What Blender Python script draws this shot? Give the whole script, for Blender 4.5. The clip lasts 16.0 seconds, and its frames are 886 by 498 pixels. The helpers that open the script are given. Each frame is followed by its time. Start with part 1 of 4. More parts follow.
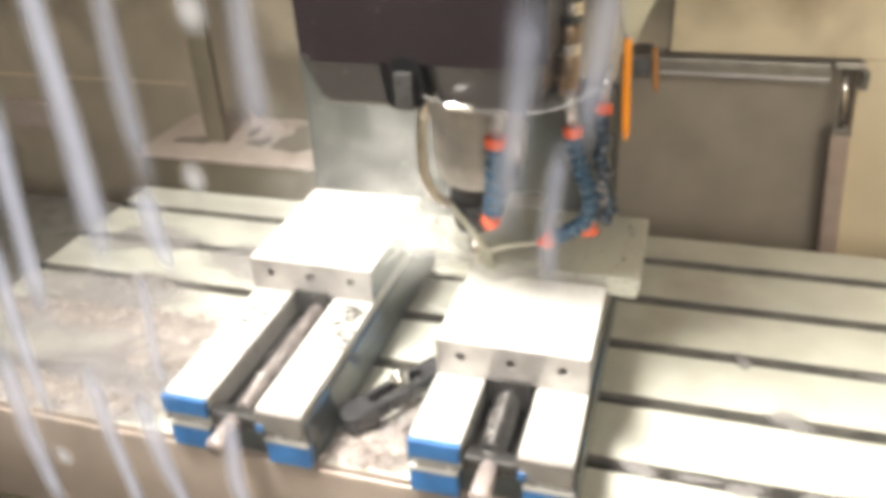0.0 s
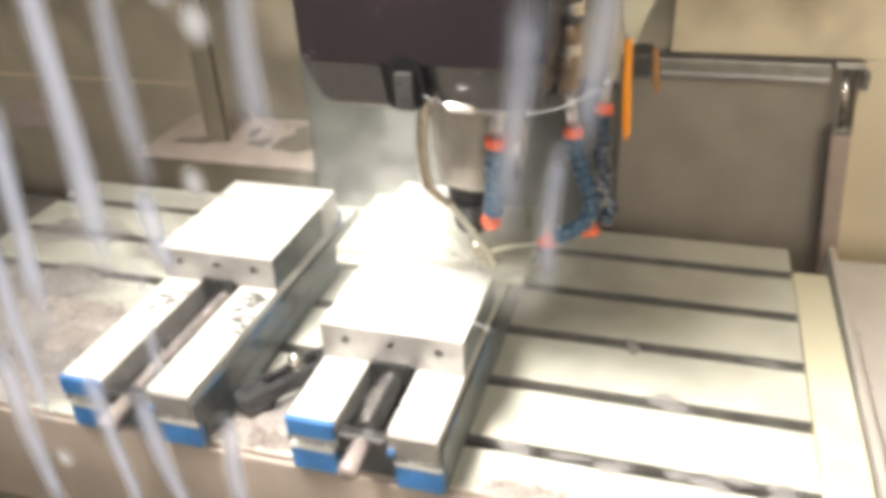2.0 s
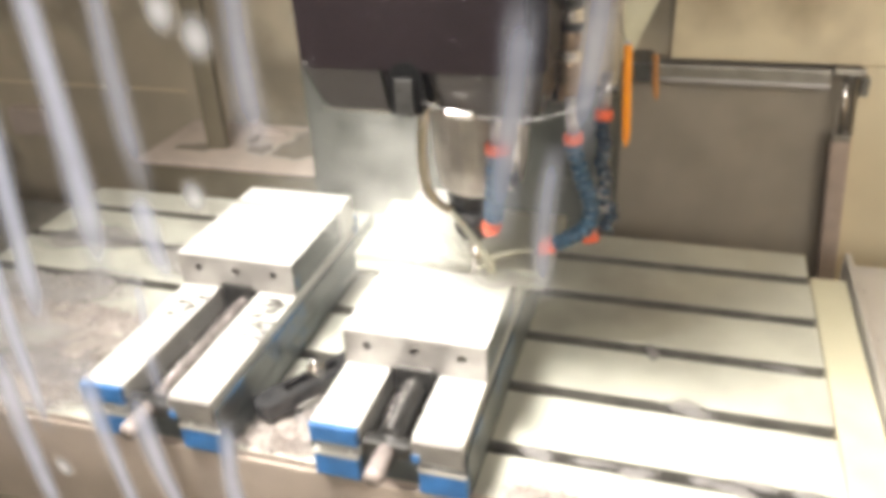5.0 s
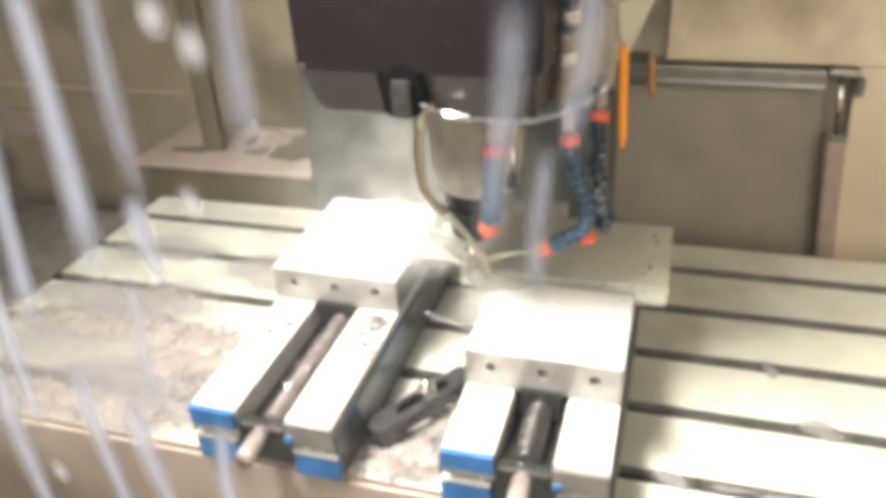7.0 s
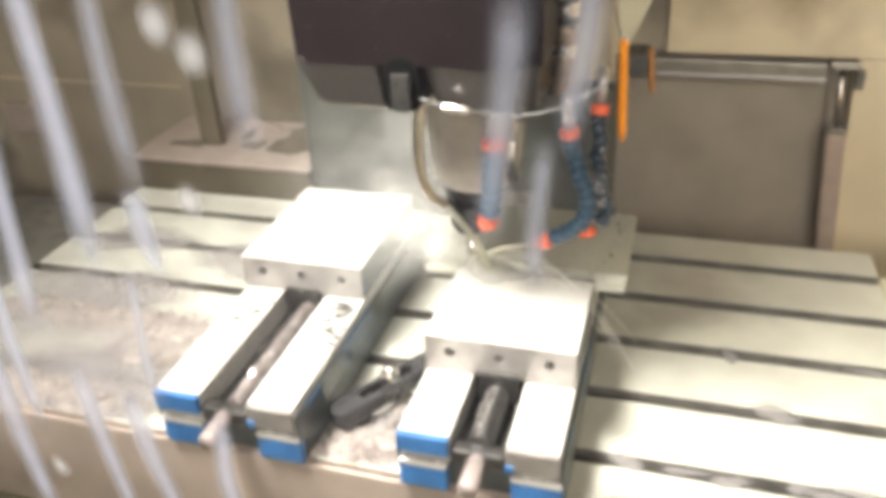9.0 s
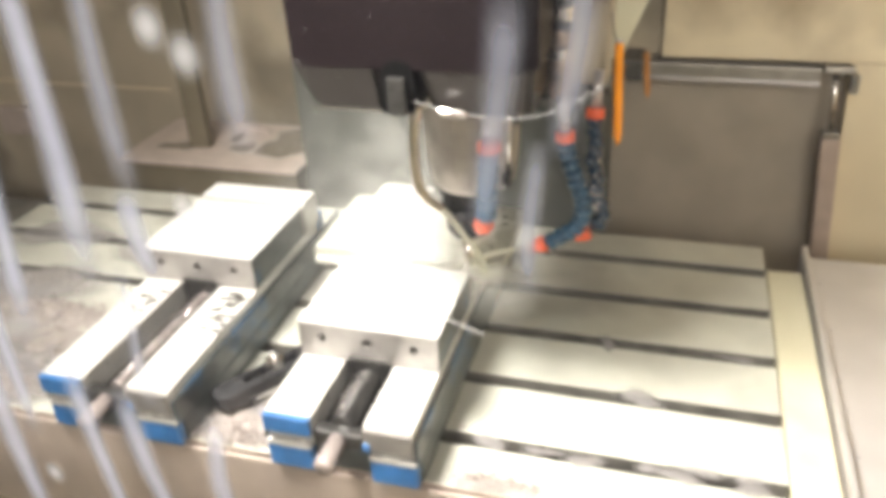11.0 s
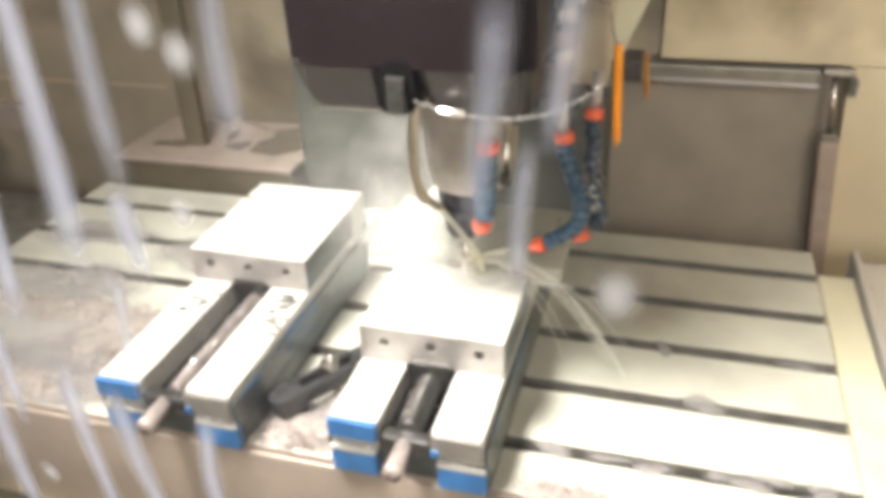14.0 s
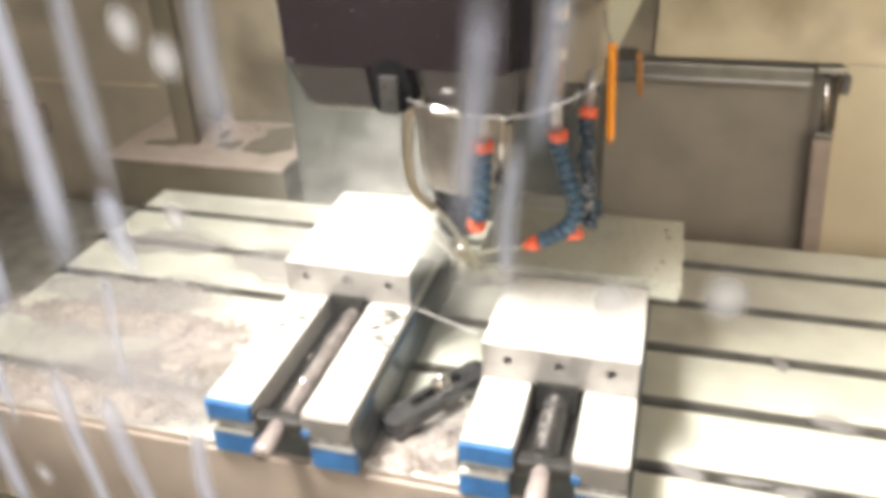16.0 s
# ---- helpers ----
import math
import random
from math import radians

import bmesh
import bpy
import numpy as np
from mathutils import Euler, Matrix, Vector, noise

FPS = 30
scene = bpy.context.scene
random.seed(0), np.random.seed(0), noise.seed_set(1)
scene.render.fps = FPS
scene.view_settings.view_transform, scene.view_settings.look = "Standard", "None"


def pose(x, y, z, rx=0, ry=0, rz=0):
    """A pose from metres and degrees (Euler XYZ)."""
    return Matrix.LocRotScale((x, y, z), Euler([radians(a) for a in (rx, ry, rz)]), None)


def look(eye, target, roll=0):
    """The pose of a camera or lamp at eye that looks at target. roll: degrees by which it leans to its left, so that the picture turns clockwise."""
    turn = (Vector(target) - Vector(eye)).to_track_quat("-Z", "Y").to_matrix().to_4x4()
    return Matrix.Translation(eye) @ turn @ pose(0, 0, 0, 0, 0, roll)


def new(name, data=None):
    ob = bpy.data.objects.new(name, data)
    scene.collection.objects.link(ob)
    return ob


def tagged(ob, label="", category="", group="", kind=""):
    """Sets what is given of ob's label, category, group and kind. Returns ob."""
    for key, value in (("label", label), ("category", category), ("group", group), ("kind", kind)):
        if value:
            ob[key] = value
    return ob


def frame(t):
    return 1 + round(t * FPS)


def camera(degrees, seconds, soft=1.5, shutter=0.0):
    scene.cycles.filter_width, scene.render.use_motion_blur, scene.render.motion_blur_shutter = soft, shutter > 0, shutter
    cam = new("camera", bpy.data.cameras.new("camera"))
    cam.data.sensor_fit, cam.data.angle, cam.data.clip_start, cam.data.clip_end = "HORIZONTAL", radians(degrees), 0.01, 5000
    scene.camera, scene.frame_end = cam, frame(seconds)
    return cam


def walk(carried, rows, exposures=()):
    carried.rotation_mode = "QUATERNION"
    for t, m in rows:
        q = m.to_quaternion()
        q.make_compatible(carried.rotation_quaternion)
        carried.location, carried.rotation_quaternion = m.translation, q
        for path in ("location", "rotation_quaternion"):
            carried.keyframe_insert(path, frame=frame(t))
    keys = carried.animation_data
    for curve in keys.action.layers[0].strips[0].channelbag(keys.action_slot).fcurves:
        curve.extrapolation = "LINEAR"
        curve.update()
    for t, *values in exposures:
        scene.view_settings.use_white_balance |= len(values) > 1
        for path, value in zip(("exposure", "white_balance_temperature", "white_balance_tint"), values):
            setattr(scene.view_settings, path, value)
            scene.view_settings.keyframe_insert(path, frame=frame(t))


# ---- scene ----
cam = camera(57.7, 16.0, soft=6.0)
# seconds, yaw, pitch and lean of a hand-held camera at the machine's window
EYE = (-0.13, -0.793, 0.585)
TURNS = [
    (0, 17.93, -30.04, 2.90),
    (0.5, 17.89, -30.00, 2.91),
    (1, 17.91, -30.02, 2.91),
    (1.5, 17.96, -30.07, 2.92),
    (2, 17.97, -30.02, 2.93),
    (2.5, 18.08, -30.02, 2.94),
    (3, 18.15, -29.96, 2.94),
    (3.5, 18.19, -29.86, 2.95),
    (6, 17.80, -29.49, 3.01),
    (6.5, 17.76, -29.52, 3.02),
    (7, 17.71, -29.47, 3.04),
    (7.5, 17.66, -29.68, 3.05),
    (8, 17.43, -29.76, 3.07),
    (8.5, 17.60, -29.82, 3.09),
    (9, 17.72, -29.93, 3.11),
    (9.5, 17.55, -29.72, 3.13),
    (10, 17.41, -29.58, 3.15),
    (12.5, 17.39, -29.92, 2.45),
    (13, 17.43, -29.83, 2.44),
    (13.5, 17.25, -29.78, 2.44),
    (14, 17.20, -29.73, 2.43),
    (14.5, 17.02, -29.66, 2.42),
    (15, 16.94, -29.75, 2.41),
    (15.5, 16.82, -29.83, 2.41),
    (16, 16.75, -29.83, 2.40),
]
walk(cam, [(t, pose(*EYE, 90 + p, 0, y) @ pose(0, 0, 0, 0, 0, -r)) for t, y, p, r in TURNS])

# ---- light ----
world = bpy.data.worlds.new("workshop_air")
scene.world = world
world.use_nodes = True
world.node_tree.nodes["Background"].inputs[0].default_value = (1.0, 0.95, 0.89, 1)
world.node_tree.nodes["Background"].inputs[1].default_value = 0.70


def area_lamp(name, eye, target, size, watts, colour):
    data = bpy.data.lights.new(name, "AREA")
    data.shape, data.size, data.size_y, data.energy, data.color = "RECTANGLE", size[0], size[1], watts, colour
    ob = new(name, data)
    ob.matrix_world = look(eye, target)
    return ob


LAMP = (-0.73, -0.54, 1.33)
AIM = (-0.10, -0.08, 0.0)
area_lamp("machine_light", LAMP, AIM, (0.56, 0.28), 26.0, (1.0, 0.95, 0.88)).data.spread = radians(85)
# unseen fill from the front, added to lift walls and upright faces
area_lamp("front_fill", (0.75, -4.95, 2.35), (0.0, 0.4, 0.1), (2.8, 1.0), 188.0, (1.0, 0.95, 0.89))
# unseen fill, added to brighten the room that the metal reflects
area_lamp("room_fill", (-0.5, -3.2, 2.85), (-0.5, -3.2, 0.0), (2.4, 0.5), 18.0, (1.0, 0.96, 0.91))


# ---- materials ----
def material(name, colour, rough=0.5, metal=0.0, scale=30.0, vary=0.15, bump=0.05, fine=220.0, coat=0.0, dirt=None, dirt_amount=0.0):
    m = bpy.data.materials.new(name)
    m.use_nodes = True
    nt = m.node_tree
    b = nt.nodes["Principled BSDF"]
    tc = nt.nodes.new("ShaderNodeTexCoord")
    big = nt.nodes.new("ShaderNodeTexNoise")
    big.inputs["Scale"].default_value, big.inputs["Detail"].default_value = scale, 5
    small = nt.nodes.new("ShaderNodeTexNoise")
    small.inputs["Scale"].default_value, small.inputs["Detail"].default_value = fine, 3
    for n in (big, small):
        nt.links.new(tc.outputs["Object"], n.inputs["Vector"])
    ramp = nt.nodes.new("ShaderNodeValToRGB")
    lo = [max(0.0, c * (1 - vary)) for c in colour]
    hi = [min(1.0, c * (1 + vary)) for c in colour]
    ramp.color_ramp.elements[0].position, ramp.color_ramp.elements[1].position = 0.3, 0.7
    ramp.color_ramp.elements[0].color, ramp.color_ramp.elements[1].color = (*lo, 1), (*hi, 1)
    nt.links.new(big.outputs["Fac"], ramp.inputs["Fac"])
    out = ramp.outputs["Color"]
    if dirt:
        spots = nt.nodes.new("ShaderNodeTexNoise")
        spots.inputs["Scale"].default_value, spots.inputs["Detail"].default_value = scale * 0.35, 8
        nt.links.new(tc.outputs["Object"], spots.inputs["Vector"])
        cut = nt.nodes.new("ShaderNodeMapRange")
        cut.inputs["From Min"].default_value, cut.inputs["From Max"].default_value = 0.62 - dirt_amount, 0.72 - dirt_amount * 0.5
        nt.links.new(spots.outputs["Fac"], cut.inputs["Value"])
        mix = nt.nodes.new("ShaderNodeMix")
        mix.data_type = "RGBA"
        nt.links.new(cut.outputs["Result"], mix.inputs["Factor"])
        nt.links.new(out, mix.inputs["A"])
        mix.inputs["B"].default_value = (*dirt, 1)
        out = mix.outputs["Result"]
    nt.links.new(out, b.inputs["Base Color"])
    rr = nt.nodes.new("ShaderNodeMapRange")
    rr.inputs["To Min"].default_value, rr.inputs["To Max"].default_value = max(0.02, rough * 0.9), min(1, rough * 1.12)
    nt.links.new(small.outputs["Fac"], rr.inputs["Value"])
    nt.links.new(rr.outputs["Result"], b.inputs["Roughness"])
    b.inputs["Metallic"].default_value = metal
    b.inputs["Coat Weight"].default_value = coat
    b.inputs["Coat Roughness"].default_value = 0.08
    if bump:
        bp = nt.nodes.new("ShaderNodeBump")
        bp.inputs["Strength"].default_value, bp.inputs["Distance"].default_value = bump, 0.002
        nt.links.new(small.outputs["Fac"], bp.inputs["Height"])
        nt.links.new(bp.outputs["Normal"], b.inputs["Normal"])
    return m


def veil(name, colour, strength, edge=True, grain=0.0, scale=60.0):
    """Water seen as a thin, see-through, light-scattering film: soft towards its edges, uneven within."""
    m = bpy.data.materials.new(name)
    m.use_nodes = True
    nt = m.node_tree
    nt.nodes.remove(nt.nodes["Principled BSDF"])
    clear = nt.nodes.new("ShaderNodeBsdfTransparent")
    dif = nt.nodes.new("ShaderNodeBsdfDiffuse")
    tra = nt.nodes.new("ShaderNodeBsdfTranslucent")
    dif.inputs["Color"].default_value = tra.inputs["Color"].default_value = (*colour, 1)
    body = nt.nodes.new("ShaderNodeMixShader")
    nt.links.new(dif.outputs[0], body.inputs[1])
    nt.links.new(tra.outputs[0], body.inputs[2])
    mix = nt.nodes.new("ShaderNodeMixShader")
    nt.links.new(clear.outputs[0], mix.inputs[1])
    nt.links.new(body.outputs[0], mix.inputs[2])
    nt.links.new(mix.outputs[0], nt.nodes["Material Output"].inputs["Surface"])
    amount = nt.nodes.new("ShaderNodeMath")
    amount.operation = "MULTIPLY"
    amount.inputs[0].default_value = amount.inputs[1].default_value = 1.0
    amount.inputs[1].default_value = strength
    last = None
    if edge:
        at = nt.nodes.new("ShaderNodeAttribute")
        at.attribute_name = "soft"
        last = at.outputs["Fac"]
    if grain:
        tc = nt.nodes.new("ShaderNodeTexCoord")
        noi = nt.nodes.new("ShaderNodeTexNoise")
        noi.inputs["Scale"].default_value, noi.inputs["Detail"].default_value = scale, 6
        nt.links.new(tc.outputs["Object"], noi.inputs["Vector"])
        rng = nt.nodes.new("ShaderNodeMapRange")
        rng.inputs["From Min"].default_value, rng.inputs["From Max"].default_value = 0.35, 0.7
        rng.inputs["To Min"].default_value = 1 - grain
        nt.links.new(noi.outputs["Fac"], rng.inputs["Value"])
        if last:
            both = nt.nodes.new("ShaderNodeMath")
            both.operation = "MULTIPLY"
            nt.links.new(last, both.inputs[0])
            nt.links.new(rng.outputs["Result"], both.inputs[1])
            last = both.outputs[0]
        else:
            last = rng.outputs["Result"]
    if last:
        nt.links.new(last, amount.inputs[0])
    nt.links.new(amount.outputs[0], mix.inputs["Fac"])
    return m


M = {
    "table": material("wet_cast_iron", (0.56, 0.56, 0.488), 0.30, 0.15, 11, 0.16, 0.02, 90, 0.5, (0.38, 0.355, 0.31), 0.055),
    # these two dark tones carry the shade inside the table's slots
    "slot_side": material("slot_shade_grey", (0.17, 0.16, 0.14), 0.45, 0.2, 30, 0.3, 0.03),
    "slot": material("slot_shade_black", (0.035, 0.034, 0.031), 0.5, 0.3, 40, 0.4, 0.1),
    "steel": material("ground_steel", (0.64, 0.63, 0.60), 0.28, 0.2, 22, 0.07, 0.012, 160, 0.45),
    # darker copy of the ground steel, for faces that catch less light
    "side": material("dim_steel", (0.36, 0.34, 0.32), 0.35, 0.5, 40, 0.15, 0.05, 300, 0.2),
    "dark": material("oiled_steel", (0.07, 0.068, 0.065), 0.28, 0.6, 40, 0.3, 0.08, 200, 0.3),
    "blue": material("blue_vise_paint", (0.045, 0.17, 0.42), 0.35, 0, 40, 0.25, 0.06, 160, 0.3, (0.05, 0.10, 0.16), 0.06),
    # vise flanks: the shade on them is part of this dark colour
    "flank": material("dim_blue_paint", (0.085, 0.095, 0.095), 0.4, 0.1, 30, 0.3, 0.05, 160, 0.3, (0.025, 0.11, 0.24), 0.05),
    "part": material("aluminium_workpiece", (0.66, 0.66, 0.58), 0.28, 0.35, 20, 0.06, 0.01, 200, 0.45),
    "cream": material("cream_enamel", (0.62, 0.58, 0.42), 0.35, 0, 9, 0.08, 0.03, 120, 0.2, (0.45, 0.38, 0.27), 0.02),
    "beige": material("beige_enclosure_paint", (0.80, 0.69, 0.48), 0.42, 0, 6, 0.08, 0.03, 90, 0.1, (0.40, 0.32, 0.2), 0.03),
    # sheet metal with its shade held in the olive-brown colour
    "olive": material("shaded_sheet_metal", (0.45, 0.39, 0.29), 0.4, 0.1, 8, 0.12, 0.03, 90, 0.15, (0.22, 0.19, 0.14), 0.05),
    "panel": material("brushed_back_panel", (0.44, 0.39, 0.31), 0.38, 0.15, 10, 0.12, 0.05, 140, 0.1, (0.36, 0.33, 0.27), 0.02),
    "column": material("dull_grey_column_sheet", (0.085, 0.088, 0.076), 0.62, 0.0, 10, 0.12, 0.0, 140, 0.0, (0.14, 0.13, 0.105), 0.02),
    "sheet": material("stainless_cover_sheet", (0.55, 0.525, 0.515), 0.3, 0.5, 12, 0.1, 0.04, 150, 0.2),
    # darker blotches imitate reflections in the wet ledge
    "ledge": material("wet_blotched_sheet", (0.52, 0.44, 0.385), 0.3, 0.15, 24, 0.12, 0.0, 60, 0.3, (0.30, 0.25, 0.20), 0.02),
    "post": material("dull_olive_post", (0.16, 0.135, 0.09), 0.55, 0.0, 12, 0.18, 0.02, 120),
    "rail": material("grey_rail", (0.30, 0.28, 0.24), 0.35, 0.5, 25, 0.2, 0.05),
    "wood": material("pinkish_slide_bar", (0.50, 0.40, 0.33), 0.5, 0.0, 30, 0.12, 0.05),
    "head": material("aubergine_head_cover", (0.0095, 0.0058, 0.0068), 0.45, 0, 14, 0.15, 0.0, 160, 0.06),
    "skirt": material("smoked_skirt", (0.042, 0.038, 0.036), 0.2, 0, 20, 0.15, 0.0, 120, 0.4),
    # colour of the dark reflections laid on the ledge
    "ledge_mirror": material("dark_ledge_reflection", (0.17, 0.145, 0.11), 0.3, 0.0, 40, 0.2, 0.0, 100, 0.2),
    "puddle": material("dark_standing_coolant", (0.10, 0.095, 0.085), 0.08, 0.2, 60, 0.2, 0.0, 100, 0.6),
    # near-black that replaces the shade inside hollows
    "hole": material("recess_shade_black", (0.004, 0.004, 0.004), 0.6, 0, 40, 0.2, 0.0),
    "chrome": material("bright_steel", (0.78, 0.74, 0.71), 0.2, 1.0, 60, 0.1, 0.02, 400),
    "spindle": material("spindle_nose_steel", (0.40, 0.37, 0.33), 0.42, 0.55, 50, 0.15, 0.03, 300),
    "holder": material("blackened_holder", (0.03, 0.03, 0.033), 0.25, 0.5, 60, 0.2, 0.03, 300, 0.3),
    "brass": material("tarnished_brass", (0.30, 0.22, 0.15), 0.28, 0.8, 60, 0.25, 0.05),
    "dark_hose": material("navy_hose_plastic", (0.009, 0.028, 0.052), 0.22, 0, 90, 0.3, 0.05, 300, 0.4),
    "hose": material("blue_hose_plastic", (0.018, 0.068, 0.125), 0.28, 0, 90, 0.2, 0.05, 300, 0.3),
    "orange": material("orange_hose_tip", (0.80, 0.13, 0.045), 0.4, 0, 60, 0.1, 0.03),
    "marker": material("orange_plastic", (1.0, 0.34, 0.01), 0.35, 0, 60, 0.06, 0.02),
    # dimmed orange for the marker's reflection
    "marker_image": material("reflected_orange", (0.45, 0.19, 0.04), 0.45, 0, 60, 0.1, 0.0),
    "wire": material("pale_wire", (0.10, 0.097, 0.092), 0.5, 0.0, 60, 0.1, 0.02),
    "chip": material("aluminium_chips", (0.76, 0.71, 0.68), 0.22, 0.45, 200, 0.2, 0.0),
    "clamp": material("worn_clamp_steel", (0.07, 0.07, 0.073), 0.22, 0.5, 40, 0.3, 0.08, 200, 0.4),
    "slurry": material("chip_slurry", (0.33, 0.295, 0.27), 0.4, 0.1, 40, 0.2, 0.25, 120, 0.3, (0.20, 0.175, 0.155), 0.06),
    "screw": material("worn_bright_screw", (0.20, 0.175, 0.165), 0.3, 0.4, 60, 0.3, 0.05, 200, 0.2),
    "pink_steel": material("wet_screw_end", (0.42, 0.36, 0.34), 0.25, 0.3, 60, 0.2, 0.05, 200, 0.3),
    "floor": material("machine_pan", (0.20, 0.17, 0.13), 0.5, 0.2, 8, 0.2, 0.05),
    "apron": material("brown_wet_apron", (0.50, 0.42, 0.36), 0.35, 0.2, 10, 0.2, 0.06, 120, 0.3, (0.33, 0.27, 0.22), 0.04),
    "shop": material("workshop_paint", (0.55, 0.53, 0.48), 0.7, 0, 1.5, 0.08, 0.0),
}
for key, level in (("head", 0.22), ("skirt", 0.35), ("hole", 0.1)):
    M[key].node_tree.nodes["Principled BSDF"].inputs["Specular IOR Level"].default_value = level
M["streak"] = veil("running_water", (0.74, 0.79, 0.98), 0.76, True, 0.15, 60)
M["film"] = veil("wet_glass_film", (0.82, 0.82, 0.95), 0.011, False, 0.5, 14)
M["mist"] = veil("coolant_mist", (0.98, 0.98, 0.93), 0.74, True, 0.5, 18)
M["haze"] = veil("thin_coolant_haze", (0.98, 0.98, 0.93), 0.38, True, 0.7, 24)
M["jet"] = veil("coolant_jet", (0.93, 0.93, 0.80), 0.5, False)
M["pool"] = veil("pooled_coolant", (0.47, 0.445, 0.44), 0.78, True, 0.35, 20)
M["faint_streak"] = veil("thin_running_water", (0.74, 0.79, 0.98), 0.46, True, 0.2, 60)
M["drop"] = veil("water_drop", (0.92, 0.94, 1.0), 0.68, True)
M["streak_solid"] = veil("water_thread", (0.95, 0.95, 0.95), 0.8, False)
M["droplet"] = veil("coolant_droplets", (0.97, 0.97, 0.92), 1.0, False)


# ---- mesh helpers ----
def link(name, bm, mat, parent=None, label="", smooth=False):
    me = bpy.data.meshes.new(name)
    bm.normal_update()
    bm.to_mesh(me)
    bm.free()
    for mm in (mat if isinstance(mat, (list, tuple)) else (mat,)):
        me.materials.append(mm)
    if smooth:
        for p in me.polygons:
            p.use_smooth = True
    ob = new(name, me)
    ob.parent = parent
    return tagged(ob, label=label)


part = link


def thing(name, m, label, category, group="", kind=""):
    ob = new(name)
    ob.empty_display_size = 0.02
    ob.matrix_world = m
    return tagged(ob, label, category, group, kind)


def box(bm, x0, x1, y0, y1, z0, z1, bevel=0.0, seg=2, mat=0):
    vs = [bm.verts.new(p) for p in ((x0, y0, z0), (x1, y0, z0), (x1, y1, z0), (x0, y1, z0), (x0, y0, z1), (x1, y0, z1), (x1, y1, z1), (x0, y1, z1))]
    fs = [bm.faces.new([vs[i] for i in f]) for f in ((3, 2, 1, 0), (4, 5, 6, 7), (0, 1, 5, 4), (1, 2, 6, 5), (2, 3, 7, 6), (3, 0, 4, 7))]
    for f in fs:
        f.material_index = mat
    if bevel:
        es = list({e for f in fs for e in f.edges})
        bmesh.ops.bevel(bm, geom=es, offset=bevel, segments=seg, affect="EDGES", profile=0.6)
    return bm


def bbox(*a, **k):
    return box(bmesh.new(), *a, **k)


def lathe(bm, profile, at=(0, 0, 0), turn=None, n=28):
    """Rings of (radius, height) about z, then turned and moved."""
    turn = turn or Matrix.Identity(4)
    rings = []
    for r, z in profile:
        rings.append([bm.verts.new(Vector(at) + (turn @ Vector((r * math.cos(2 * math.pi * i / n), r * math.sin(2 * math.pi * i / n), z)))) for i in range(n)])
    for a, b in zip(rings, rings[1:]):
        for i in range(n):
            bm.faces.new((a[i], a[(i + 1) % n], b[(i + 1) % n], b[i]))
    bm.faces.new(list(reversed(rings[0])))
    bm.faces.new(rings[-1])
    return bm


def spline(points, per=10):
    pts = [Vector(p) for p in points]
    pts = [2 * pts[0] - pts[1]] + pts + [2 * pts[-1] - pts[-2]]
    out = []
    for i in range(1, len(pts) - 2):
        for k in range(per):
            u = k / per
            a, b, c, d = pts[i - 1:i + 3]
            out.append(0.5 * (2 * b + (c - a) * u + (2 * a - 5 * b + 4 * c - d) * u * u + (3 * b - a - 3 * c + d) * u ** 3))
    return out + [pts[-2]]


def pipe(bm, path, radius, n=14):
    """A round tube along a path; radius: a number, or one for each point."""
    rings, side = [], None
    for i, p in enumerate(path):
        way = (path[min(i + 1, len(path) - 1)] - path[max(i - 1, 0)]).normalized()
        if side is None:
            side = way.orthogonal().normalized()
        side = (side - way * side.dot(way)).normalized()
        up = way.cross(side)
        r = radius[i] if isinstance(radius, (list, tuple)) else radius
        rings.append([bm.verts.new(p + r * (math.cos(2 * math.pi * k / n) * side + math.sin(2 * math.pi * k / n) * up)) for k in range(n)])
    for a, b in zip(rings, rings[1:]):
        for i in range(n):
            bm.faces.new((a[i], a[(i + 1) % n], b[(i + 1) % n], b[i]))
    bm.faces.new(list(reversed(rings[0])))
    bm.faces.new(rings[-1])
    return bm


# ---- the table's way ----
PASSES = [(0.0, 0.1552, 0.0), (0.5, 0.1237, 0.0), (1.0, 0.0925, 0.0), (1.5, 0.0640, 0.0), (2.0, 0.0320, 0.0), (2.5, 0.0, 0.0), (3.0, -0.0332, 0.001),
          (3.2, -0.0440, 0.003), (3.35, -0.0475, 0.005), (3.5, -0.0455, 0.006), (3.7, -0.0320, 0.006), (4.5, 0.0205, 0.006), (5.2, 0.0670, 0.006), (6.0, 0.1201, 0.006), (6.5, 0.1545, 0.005),
          (7.0, 0.1863, 0.004), (7.5, 0.2187, 0.003), (7.65, 0.2235, 0.005), (7.8, 0.2190, 0.008), (8.0, 0.2081, 0.009), (8.5, 0.1755, 0.009), (9.0, 0.1435, 0.008),
          (9.5, 0.1083, 0.008), (10.0, 0.0760, 0.009), (10.5, 0.0430, 0.009), (11.0, 0.0105, 0.009), (11.5, -0.0225, 0.010), (11.8, -0.0420, 0.011), (12.0, -0.0490, 0.014), (12.2, -0.0420, 0.018), (12.5, -0.0230, 0.020), (13.0, 0.0110, 0.020),
          (13.5, 0.0463, 0.016), (14.0, 0.0785, 0.016), (14.5, 0.1120, 0.015), (15.0, 0.1475, 0.015), (15.5, 0.1797, 0.013), (16.0, 0.2133, 0.013)]
RIDERS = []


def rides(ob):
    """Marks a thing that lies on the table and goes with it."""
    RIDERS.append((ob, ob.matrix_world.copy()))
    return ob


